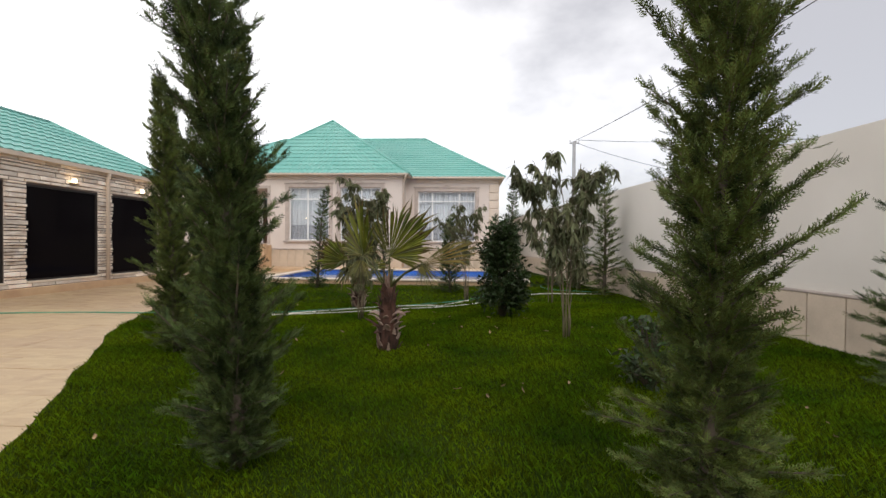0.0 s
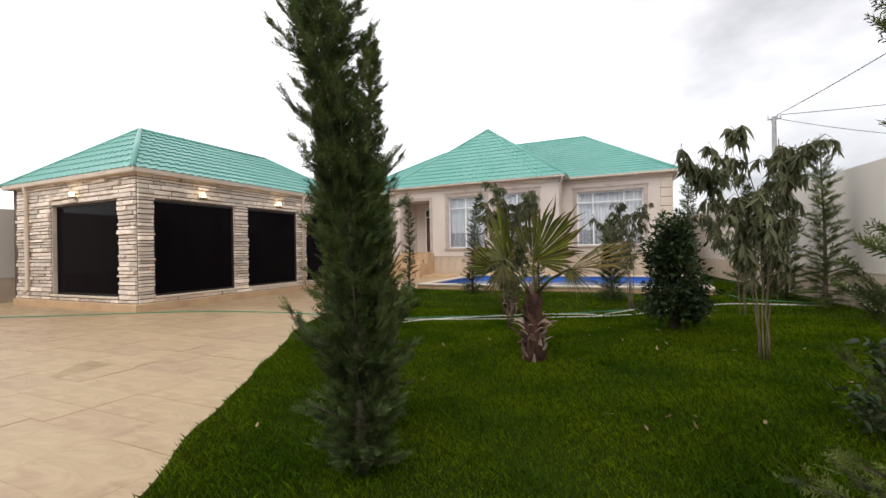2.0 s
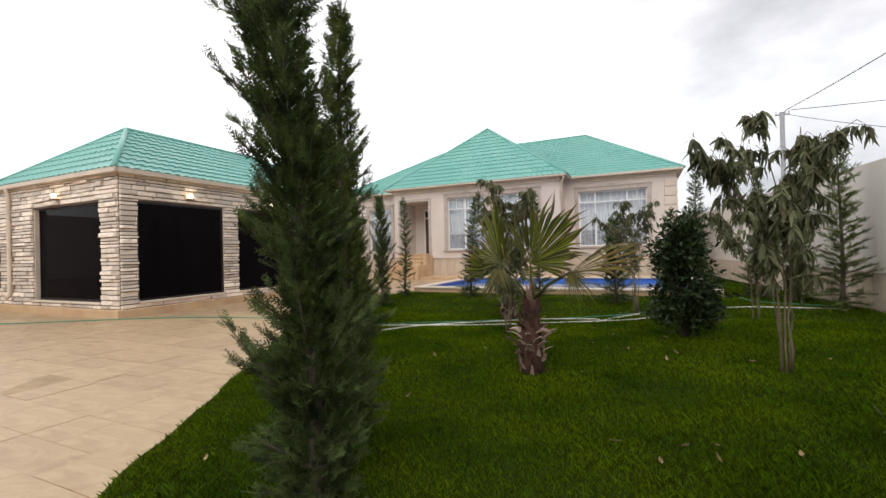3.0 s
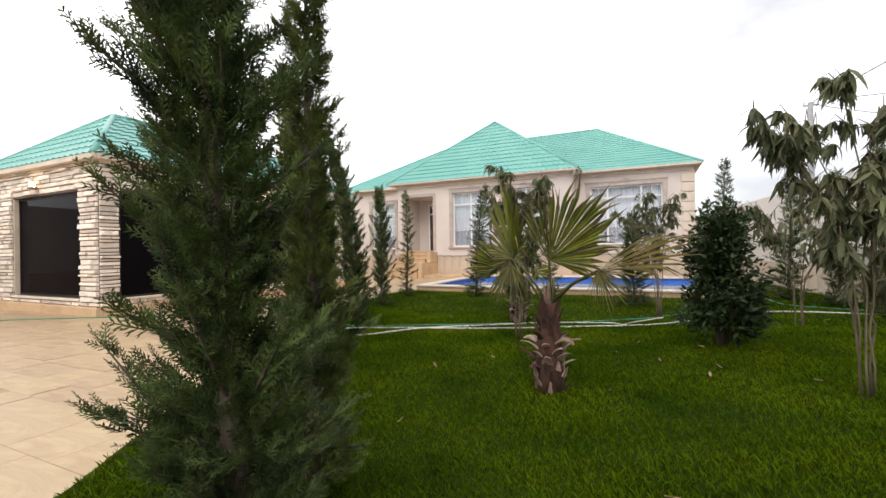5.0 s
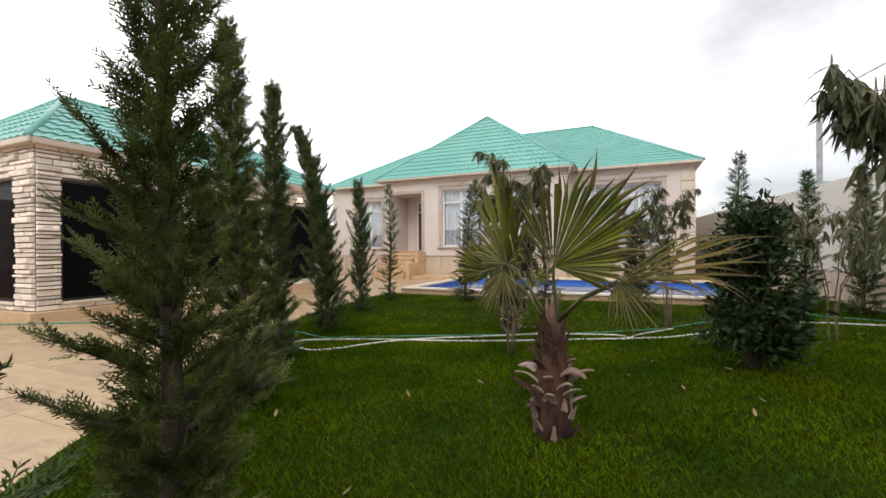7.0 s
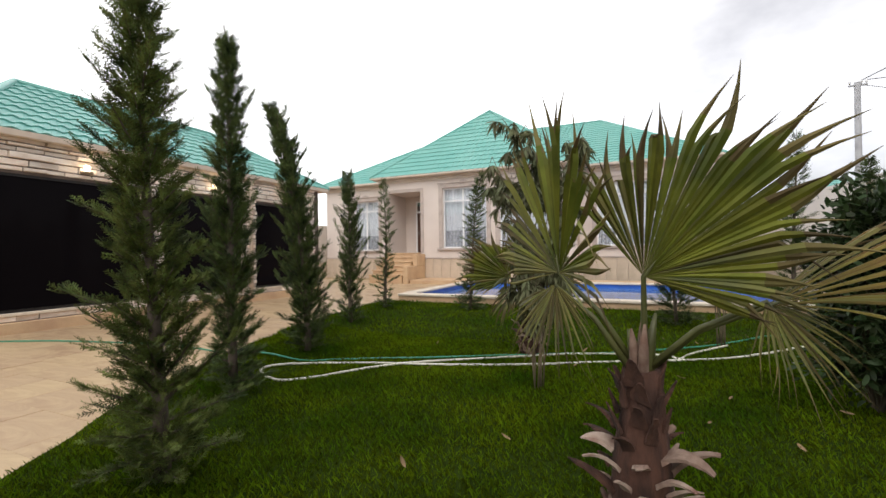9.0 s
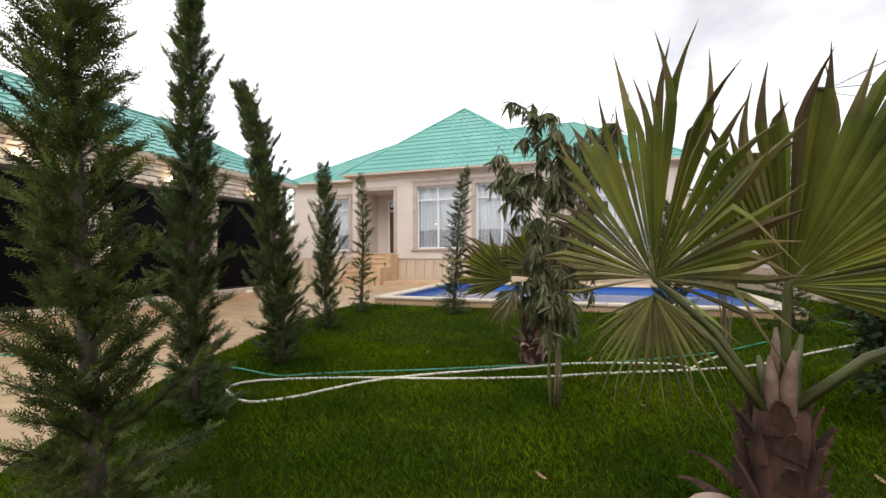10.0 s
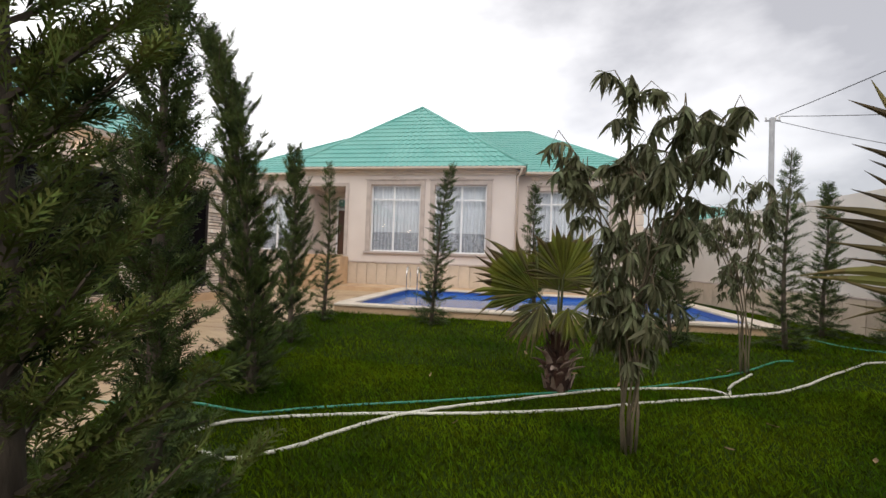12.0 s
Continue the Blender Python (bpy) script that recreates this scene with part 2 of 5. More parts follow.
class Build:
    """Gathers vertices and faces for one mesh."""

    def __init__(self):
        self.v, self.f = [], []

    def add(self, verts, faces):
        k = len(self.v)
        self.v += [tuple(p) for p in verts]
        self.f += [tuple(i + k for i in q) for q in faces]
        return self

    def box(self, x0, y0, z0, x1, y1, z1, c=0.0):
        """A box, its edges cut by c."""
        if c <= 0:
            p = [(x, y, z) for z in (z0, z1) for y in (y0, y1) for x in (x0, x1)]
            return self.add(p, [(0, 2, 3, 1), (4, 5, 7, 6), (0, 1, 5, 4), (2, 6, 7, 3), (0, 4, 6, 2), (1, 3, 7, 5)])
        bm = bmesh.new()
        bmesh.ops.create_cube(bm, size=1, matrix=Matrix.LocRotScale(((x0 + x1) / 2, (y0 + y1) / 2, (z0 + z1) / 2), None, (x1 - x0, y1 - y0, z1 - z0)))
        bmesh.ops.bevel(bm, geom=bm.edges[:], offset=c, segments=1, affect="EDGES")
        bm.verts.index_update()
        self.add([q.co for q in bm.verts], [[q.index for q in f.verts] for f in bm.faces])
        bm.free()
        return self

    def tube(self, pts, radii, sides=8, cap=True):
        pts = [Vector(p) for p in pts]
        k, ring = len(self.v), []
        side = None
        for i, p in enumerate(pts):
            d = (pts[min(i + 1, len(pts) - 1)] - pts[max(i - 1, 0)]).normalized()
            if side is None:
                side = d.orthogonal().normalized()
            side = (side - d * side.dot(d)).normalized()
            up = d.cross(side)
            r = radii[i] if isinstance(radii, (list, tuple)) else radii
            for j in range(sides):
                a = 2 * math.pi * j / sides
                self.v.append(tuple(p + (side * math.cos(a) + up * math.sin(a)) * r))
        for i in range(len(pts) - 1):
            for j in range(sides):
                a, b = k + i * sides + j, k + i * sides + (j + 1) % sides
                self.f.append((a, b, b + sides, a + sides))
        if cap:
            self.f.append(tuple(k + j for j in reversed(range(sides))))
            self.f.append(tuple(k + (len(pts) - 1) * sides + j for j in range(sides)))
        return self

    def mesh(self, name, mat, smooth=False):
        me = bpy.data.meshes.new(name)
        me.from_pydata(self.v, [], self.f)
        me.materials.append(mat)
        if smooth:
            me.polygons.foreach_set("use_smooth", [True] * len(me.polygons))
        me.update()
        return me


def part(name, build, mat=None, parent=None, label="", smooth=False):
    """Links a Build, or a finished mesh, as one mesh object under a thing or a part."""
    ob = new(name, build.mesh(name, mat, smooth) if isinstance(build, Build) else build)
    if parent is not None:
        ob.parent = parent
    return tagged(ob, label)


def thing(name, label, category, group="", kind="", at=(0, 0, 0)):
    ob = new(name)
    ob.location = at
    ob.empty_display_size = 0.1
    return tagged(ob, label, category, group, kind)


def np_mesh(name, verts, faces, mat, smooth=False):
    """A mesh from arrays: verts (n, 3), faces (m, 3 or 4)."""
    me = bpy.data.meshes.new(name)
    verts, faces = np.asarray(verts, np.float32), np.asarray(faces, np.int32)
    k = faces.shape[1]
    me.vertices.add(len(verts))
    me.vertices.foreach_set("co", verts.ravel())
    me.loops.add(faces.size)
    me.loops.foreach_set("vertex_index", faces.ravel())
    me.polygons.add(len(faces))
    me.polygons.foreach_set("loop_start", np.arange(0, faces.size, k, dtype=np.int32))
    me.polygons.foreach_set("loop_total", np.full(len(faces), k, np.int32))
    me.materials.append(mat)
    if smooth:
        me.polygons.foreach_set("use_smooth", np.ones(len(faces), bool))
    me.update(calc_edges=True)
    me.validate()
    return me


def strew(templates, which, turn, scale, place):
    """Copies of small templates (verts, faces): turn (n, 3, 3) with columns x, y, z; scale (n,); place (n, 3)."""
    vs, fs, k = [], [], 0
    for i, (tv, tf) in enumerate(templates):
        pick = np.nonzero(which == i)[0]
        if not len(pick):
            continue
        v = np.einsum("nij,vj->nvi", turn[pick] * scale[pick, None, None], tv) + place[pick, None, :]
        f = tf[None] + (np.arange(len(pick)) * len(tv))[:, None, None] + k
        vs.append(v.reshape(-1, 3))
        fs.append(f.reshape(-1, tf.shape[1]))
        k += len(pick) * len(tv)
    return np.concatenate(vs), np.concatenate(fs)


def frames_along(d, spin):
    """Turns whose y axis lies along d (n, 3), spun about it."""
    d = d / np.linalg.norm(d, axis=1, keepdims=True)
    ref = np.where(np.abs(d[:, 2:3]) > 0.95, np.array([[1.0, 0, 0]]), np.array([[0, 0, 1.0]]))
    x = np.cross(d, ref)
    x /= np.linalg.norm(x, axis=1, keepdims=True)
    z = np.cross(x, d)
    c, s = np.cos(spin)[:, None], np.sin(spin)[:, None]
    return np.stack([x * c + z * s, d, -x * s + z * c], axis=2)


# ---- ground ----
def lawn_edge(y):
    """Where the lawn meets the paving."""
    ys = [-6, 0.0, 2.3, 3.0, 4.1, 5.4, 6.6, 7.1, 9.0, 11.5, 14.0, 16.0]
    xs = [2.0, -0.4, -1.92, -2.45, -3.15, -4.0, -4.8, -5.1, -5.88, -6.6, -7.0, -7.2]
    return float(np.interp(y, ys, xs)) + 0.04 * math.sin(y * 5.1) * math.sin(y * 1.7)


def lawn_z(x, y, left=None):
    """Height of the lawn: it dips gently in the middle. Takes numbers or arrays."""
    left = lawn_edge(y) if left is None else left

    def ease(u):
        u = np.clip(u, 0.0, 1.0)
        return u * u * (3 - 2 * u)

    return -0.115 * ease((x - left - 0.35) / 0.9) * ease((y - 2.0) / 3.0) * (1 - ease((y - 11.5) / 3.0)) * (1 - ease((x - 0.2) / 2.2))


POOL = (-6.65, 15.0, 2.95, 20.9, 0.2)


def wall_x(y):
    """The inner face of the east garden wall, which runs slightly aslant."""
    return 6.7 - 0.108 * y

g = Build()
g.add([(-900, -900, -0.12), (900, -900, -0.12), (900, 900, -0.12), (-900, 900, -0.12)], [(0, 1, 2, 3)])
tagged(part("ground", g, M_EARTH), "dry earth plain around the walled plot", "ground", kind="structure")
g = Build()
bed_y = [-7.0 + 0.25 * i for i in range(88)] + [POOL[1], 40.0]
for y in bed_y:
    right = lawn_edge(y) + 0.15 if y < POOL[1] - 0.1 else POOL[0] + 0.1
    g.v += [(-18.2, y, -0.10), (-18.2, y, -0.004), (right, y, -0.004), (right, y, -0.10)]
for r in range(len(bed_y) - 1):
    o = 4 * r
    g.f += [(o + k, o + (k + 1) % 4, o + 4 + (k + 1) % 4, o + 4 + k) for k in range(4)]
paving = tagged(part("pavement", g, M_JOINT), "pale sandstone slab paving of the driveway", "pavement", kind="structure")

lv, lf, N = [], [], 26
rows_y = [-6.8 + 0.2 * i for i in range(0, 171)]
for y in rows_y:
    left = lawn_edge(y) if y < POOL[1] - 0.05 else POOL[2] + 0.25
    for i in range(N):
        x = left + (wall_x(y) - 0.02 - left) * i / (N - 1)
        lift = 0.012 + 0.008 * noise.noise((x * 0.9, y * 0.9, 0)) if 0 < i else 0.01
        lv.append((x, y, (lift if i else 0.012) + float(lawn_z(x, y, left))))
    lv.append((left, y, -0.06))
for r in range(len(rows_y) - 1):
    a, b = r * (N + 1), (r + 1) * (N + 1)
    for i in range(N - 1):
        lf.append((a + i, a + i + 1, b + i + 1, b + i))
    lf.append((a + N, a, b, b + N))
lawn = Build()
lawn.v, lawn.f = lv, lf
lawn = tagged(part("lawn", lawn, M_SOIL, smooth=True), "dark green mown lawn beside the drive", "lawn", kind="structure")


def grass(name, n, x0, y0, x1, y1, height, seed):
    rng = np.random.default_rng(seed)
    x, y = rng.uniform(x0, x1, n), rng.uniform(y0, y1, n)
    edge = np.array([lawn_edge(v) for v in np.linspace(-6, 16, 400)])
    left = np.interp(y, np.linspace(-6, 16, 400), edge)
    left = np.where(y > POOL[1] - 0.1, POOL[2] + 0.3, left)
    ok = (x > left + 0.02) & (x < 6.66 - 0.108 * y)
    x, y, left = x[ok], y[ok], left[ok]
    n = len(x)
    z0 = 0.008 + lawn_z(x, y, left)
    clump = 0.75 + 0.5 * np.sin(x * 2.3 + 1.3 * np.sin(y * 1.9)) * np.sin(y * 2.9 + np.sin(x * 3.1))
    h = 0.88 * height * rng.uniform(0.5, 1.25, n) * (0.7 + 0.45 * clump)
    a, lean = rng.uniform(0, 2 * math.pi, n), rng.uniform(0.1, 1.0, n)
    w = 0.0026 + 0.0024 * rng.random(n) + 0.0004 * np.maximum(y - 3, 0)
    ca, sa = np.cos(a), np.sin(a)
    b = rng.uniform(0, 2 * math.pi, n)
    p0 = np.stack([x - w * np.cos(b), y - w * np.sin(b), z0], 1)
    p1 = np.stack([x + w * np.cos(b), y + w * np.sin(b), z0], 1)
    p2 = np.stack([x + ca * lean * h * 0.35 + 0.6 * w, y + sa * lean * h * 0.35, z0 + h * 0.62], 1)
    p3 = np.stack([x + ca * lean * h, y + sa * lean * h, z0 + h], 1)
    v = np.stack([p0, p1, p2, p3], 1).reshape(-1, 3)
    k = np.arange(n)[:, None] * 4
    f = np.concatenate([k + [0, 1, 2], k + [0, 2, 3]], 0)
    ob = part(name, np_mesh(name, v, f, M_GRASS))
    return tagged(ob, "short dark green lawn grass", "grass", kind="stuff")


grass("grass", 50000, -1.5, -3.5, 7.0, 0.6, 0.06, 4)
grass("grass", 260000, -4.8, 0.6, 6.3, 6.0, 0.05, 1)
grass("grass", 170000, -6.5, 6.0, 6.0, 11.0, 0.055, 2)
grass("grass", 80000, -7.5, 11.0, 5.5, 20.0, 0.06, 3)

# ---- garden walls ----
def garden_wall(name, x0, y0, x1, y1, label):
    w = tagged(part(name, Build().box(x0, y0, -0.1, x1, y1, 3.1), M_WALLPAINT), label, "wall", kind="structure")
    return w


ANGLE = math.degrees(math.atan(0.108))
wall_east = garden_wall("wall_east", 0, -8.0, 0.25, 42.0, "tall cream garden wall with a panelled stone base")
y = -8.0
me_panel = Build().box(-0.03, 0.006, -0.1, -0.002, 0.594, 0.77, 0.006).mesh("panel", M_PLINTH)
while y < 34.0:
    p = part("panel", me_panel, M_PLINTH, wall_east)
    p.location = (0, y, 0)
    y += 0.6
part("cap_strip", Build().box(-0.05, -8.0, 0.774, -0.002, 42.0, 0.82, 0.008), M_TRIM, wall_east, "narrow moulding over the panelled base")
wall_east.matrix_world = pose(6.7, 0, 0, 0, 0, ANGLE)
garden_wall("wall_south", -18.4, -7.25, 7.75, -7.003, "tall cream garden wall at the street end")
wall_west = garden_wall("wall_west", -18.45, -7.0, -18.203, 40.0, "tall cream garden wall beside the garage")
part("cap_strip", Build().box(-18.2, -7.0, 0.78, -18.16, 40.0, 0.83, 0.008), M_TRIM, wall_west, "narrow moulding over the panelled base")
part("base_band", Build().box(-18.2, -7.0, -0.03, -18.175, 40.0, 0.778), M_PLINTH, wall_west, "plain stone base band")
garden_wall("wall_north", -18.4, 40.003, 7.75, 40.25, "tall cream garden wall behind the house")


# ---- roofs ----
def tile_face(b, a, c, d, e, course=0.37, wave=0.26):
    """Pressed metal tiles on a slope: eave from a to c, ridge from e to d (both the same way round)."""
    a, c, d, e = (Vector(p) for p in (a, c, d, e))
    along = (c - a).normalized()
    up = (e - a) - along * (e - a).dot(along)
    slope = up.length
    nrm = along.cross(up).normalized()
    if nrm.z < 0:
        nrm = -nrm
    rows = max(1, round(slope / course))
    for r in range(rows):
        s0, s1 = r / rows, (r + 1) / rows
        l0, r0, l1, r1 = a.lerp(e, s0), c.lerp(d, s0), a.lerp(e, s1), c.lerp(d, s1)
        n = max(2, int((r0 - l0).length / (wave / 5)))
        k = len(b.v)
        for i in range(n + 1):
            p, q = l0.lerp(r0, i / n), l1.lerp(r1, i / n)
            h0 = 0.018 * math.cos(2 * math.pi * (p - a).dot(along) / wave)
            h1 = 0.018 * math.cos(2 * math.pi * (q - a).dot(along) / wave)
            b.v += [tuple(p + nrm * (0.018 + h0)), tuple(p + nrm * (0.05 + h0)), tuple(q + nrm * (0.018 + h1))]
        for i in range(n):
            o = k + 3 * i
            b.f += [(o, o + 3, o + 4, o + 1), (o + 1, o + 4, o + 5, o + 2)]
    return b


def ridge_cap(b, p, q, r=0.07):
    return b.tube([p, q], r, 8)


def window(house, x0, x1, z0, z1, y, cuts, transom):
    """A white window set 9 cm back in a wall whose face is at y, with trim, sill and curtain."""
    t = 0.2
    b = Build()
    b.box(x0 - t, y - 0.05, z0, x0 - 0.012, y - 0.002, z1 + t, 0.012)
    b.box(x1 + 0.012, y - 0.05, z0, x1 + t, y - 0.002, z1 + t, 0.012)
    b.box(x0 - 0.012, y - 0.05, z1 + 0.012, x1 + 0.012, y - 0.002, z1 + t, 0.012)
    b.box(x0 - t - 0.05, y - 0.085, z1 + t, x1 + t + 0.05, y - 0.002, z1 + t + 0.06, 0.015)
    win = part("window", b, M_TRIM, house, "moulded plaster window surround")
    b = Build().box(x0 - t - 0.06, y - 0.12, z0 - 0.1, x1 + t + 0.06, y - 0.002, z0 - 0.004, 0.015)
    part("sill", b, M_TRIM, win)
    xm = (x0 + x1) / 2
    b = Build()
    for i in range(-3, 4):
        b.tube([(xm + i * 0.05, y - 0.09, z1 + t + 0.02 - 0.01 * abs(i)), (xm + i * 0.055, y - 0.05, z1 + t + 0.16 - 0.018 * abs(i))], [0.03, 0.018], 6)
    part("ornament", b, M_TRIM, win, "small moulded shell over the window")
    yb, f = y + 0.09, 0.055
    b = Build()
    b.box(x0, yb, z0, x0 + f, yb + 0.07, z1, 0.006).box(x1 - f, yb, z0, x1, yb + 0.07, z1, 0.006)
    b.box(x0 + f, yb, z0, x1 - f, yb + 0.07, z0 + f, 0.006).box(x0 + f, yb, z1 - f, x1 - f, yb + 0.07, z1, 0.006)
    b.box(x0 + f, yb - 0.003, transom - f * 0.6, x1 - f, yb + 0.067, transom + f * 0.6, 0.006)
    edges = [x0 + (x1 - x0) * k for k in (0.0, *cuts, 1.0)]
    for x in edges[1:-1]:
        b.box(x - f * 0.7, yb - 0.006, z0 + f, x + f * 0.7, yb + 0.066, z1 - f, 0.006)
    for xa, xb in zip(edges, edges[1:]):
        x = (xa + xb) / 2
        b.box(x - 0.012, yb + 0.01, transom + f * 0.6, x + 0.012, yb + 0.05, z1 - f)
    part("frame", b, M_WHITEPVC, win, "white plastic window frame")
    for xa, xb in zip(edges, edges[1:]):
        for za, zb in ((z0 + f, transom - f * 0.6), (transom + f * 0.6, z1 - f)):
            p = part("pane", Build().box(xa + 0.03, yb + 0.03, za, xb - 0.03, yb + 0.036, zb), M_GLASS, win)
            p.visible_shadow = False
    # pleated sheer curtain with a lace hem
    for name, mat, za, zb, off in (("curtain", M_CURTAIN, z0 + 0.05 + 0.28 * (z1 - z0), z1 + 0.1, 0.2), ("curtain_hem", M_LACE, z0 - 0.05, z0 + 0.05 + 0.28 * (z1 - z0), 0.2)):
        b = Build()
        n = int((x1 - x0) / 0.02)
        for i in range(n + 1):
            x = x0 - 0.05 + (x1 - x0 + 0.1) * i / n
            yy = yb + off + 0.02 * math.sin(x * 42) + 0.012 * math.sin(x * 17)
            b.v += [(x, yy, za), (x, yy, zb)]
        b.f += [(2 * i, 2 * i + 2, 2 * i + 3, 2 * i + 1) for i in range(n)]
        part(name, b, mat, win, "pleated white sheer curtain" if name == "curtain" else "grey lace hem of the curtain", True)
    return win


def grid_wall(b, us, zs, solid, place):
    """A connected wall of cells between the cuts us and zs; place(u, z, side) gives the corner on either face."""
    seen = {}

    def at(i, j, s):
        if (i, j, s) not in seen:
            seen[i, j, s] = len(b.v)
            b.v.append(tuple(place(us[i], zs[j], s)))
        return seen[i, j, s]

    def full(i, j):
        return 0 <= i < len(us) - 1 and 0 <= j < len(zs) - 1 and solid((us[i] + us[i + 1]) / 2, (zs[j] + zs[j + 1]) / 2)

    for i in range(len(us) - 1):
        for j in range(len(zs) - 1):
            if not full(i, j):
                continue
            b.f.append((at(i, j, 0), at(i + 1, j, 0), at(i + 1, j + 1, 0), at(i, j + 1, 0)))
            b.f.append((at(i, j, 1), at(i, j + 1, 1), at(i + 1, j + 1, 1), at(i + 1, j, 1)))
            for di, dj, p, q in ((-1, 0, (i, j), (i, j + 1)), (1, 0, (i + 1, j + 1), (i + 1, j)), (0, -1, (i + 1, j), (i, j)), (0, 1, (i, j + 1), (i + 1, j + 1))):
                if not full(i + di, j + dj):
                    b.f.append((at(*p, 0), at(*q, 0), at(*q, 1), at(*p, 1)))
    return b


def wall_with_openings(b, x0, x1, y0, y1, z0, z1, openings, along_x=True):
    """A wall along x (or y), with openings (ua, ub, za, zb) cut through it; y0 and y1 are its two faces."""
    us = sorted({x0, x1, *(o[0] for o in openings), *(o[1] for o in openings)})
    zs = sorted({z0, z1, *(o[2] for o in openings), *(o[3] for o in openings)})

    def solid(u, z):
        return not any(o[0] < u < o[1] and o[2] < z < o[3] for o in openings)

    return grid_wall(b, us, zs, solid, (lambda u, z, s: (u, (y0, y1)[s], z)) if along_x else (lambda u, z, s: ((y0, y1)[s], u, z)))


# ---- house ----
house = thing("house", "beige single-storey house with a teal metal-tile hipped roof", "house")


def hpart(name, b, mat, parent=None, label="", smooth=False):
    ob = part(name, b, mat, parent or house, label, smooth)
    return ob


YF, YW = 22.72, 24.0
EAVE = 5.0
W1, W2 = (-8.65, -6.5, 1.56, 4.36), (-5.88, -3.74, 1.56, 4.36)
W3, W4 = (-1.9, 1.25, 1.56, 4.3), (-14.6, -13.0, 1.5, 4.15)
PORCH = (-11.58, -9.82, 1.36, 4.3)
b = Build()
wall_with_openings(b, -12.0, -2.6, YF, YF + 0.3, 0.0, EAVE, [PORCH, W1, W2])
hpart("wall", b, M_PLASTER, None, "front wall in beige plaster")
hpart("wall", Build().box(-12.0, YF + 0.3, 0, -11.72, YW, EAVE), M_PLASTER)
hpart("wall", Build().box(-2.9, YF + 0.3, 0, -2.6, YW, EAVE), M_PLASTER)
b = Build()
wall_with_openings(b, -2.9, 2.52, YW, YW + 0.3, 0.0, EAVE, [W3])
hpart("wall", b, M_PLASTER, None, "beige plaster wall of the side wing")
hpart("wall", Build().box(2.22, YW + 0.3, 0, 2.52, 36.0, EAVE), M_PLASTER)
b = Build()
wall_with_openings(b, -16.45, -11.72, YW, YW + 0.3, 0.0, EAVE, [W4])
hpart("wall", b, M_PLASTER, None, "beige plaster wall of the side wing")
hpart("wall", Build().box(-16.45, YW + 0.3, 0, -16.15, 36.0, EAVE), M_PLASTER)
hpart("wall", Build().box(-16.45, 36.0, 0, 2.52, 36.3, EAVE), M_PLASTER)
# porch recess
b = Build()
b.box(-11.72, YF + 0.3, PORCH[2] - 0.2, -9.6, YF + 1.8, PORCH[2])
b.box(-11.72, YF + 0.3, PORCH[3], -9.6, YF + 1.8, PORCH[3] + 0.1)
b.box(-11.72, YF + 1.8, PORCH[2] - 0.2, -11.0, YF + 1.95, PORCH[3] + 0.1)
b.box(-11.0, YF + 1.8, 4.05, -9.6, YF + 1.95, PORCH[3] + 0.1)
b.box(-9.6, YF + 0.3, PORCH[2] - 0.2, -9.45, YF + 1.95, PORCH[3] + 0.1)
b.box(-11.717, YF + 0.303, PORCH[2] + 0.002, -11.6, YF + 1.797, PORCH[3] - 0.002)
hpart("porch_wall", b, M_PLASTER, None, "recessed entrance porch")
b = Build().box(PORCH[0] - 0.16, YF - 0.04, 1.36, PORCH[0] - 0.002, YF - 0.002, PORCH[3] + 0.16, 0.01)
b.box(PORCH[1] + 0.002, YF - 0.04, 1.36, PORCH[1] + 0.16, YF - 0.002, PORCH[3] + 0.16, 0.01)
b.box(PORCH[0] - 0.002, YF - 0.04, PORCH[3] + 0.002, PORCH[1] + 0.002, YF - 0.002, PORCH[3] + 0.16, 0.01)
hpart("porch_surround", b, M_TRIM, None, "moulded plaster porch surround")
b = Build().box(-10.98, YF + 1.74, PORCH[2], -10.9, YF + 1.8, 4.05, 0.006).box(-9.72, YF + 1.74, PORCH[2], -9.64, YF + 1.8, 4.05, 0.006)
b.box(-10.9, YF + 1.74, 3.97, -9.72, YF + 1.8, 4.05, 0.006).box(-10.9, YF + 1.74, 3.45, -9.72, YF + 1.8, 3.53, 0.006)
door = hpart("door", b, M_WHITEPVC, None, "entrance door in a white frame with a transom light")
b = Build().box(-10.9, YF + 1.76, PORCH[2] + 0.02, -9.72, YF + 1.8, 3.45)
for k in range(3):
    b.box(-10.8, YF + 1.735, PORCH[2] + 0.12 + 0.68 * k, -9.82, YF + 1.76, PORCH[2] + 0.68 + 0.68 * k, 0.012)
part("door_leaf", b, M_DOORWOOD, door, "dark brown panelled door leaf")
part("handle", Build().tube([(-10.78, YF + 1.69, 2.3), (-10.78, YF + 1.69, 2.52)], 0.014, 8).tube([(-10.78, YF + 1.69, 2.32), (-10.78, YF + 1.74, 2.32)], 0.01, 6).tube([(-10.78, YF + 1.69, 2.5), (-10.78, YF + 1.74, 2.5)], 0.01, 6), M_CHROME, door, "metal pull handle")
p = part("pane", Build().box(-10.9, YF + 1.765, 3.53, -9.72, YF + 1.772, 3.97), M_GLASS, door)
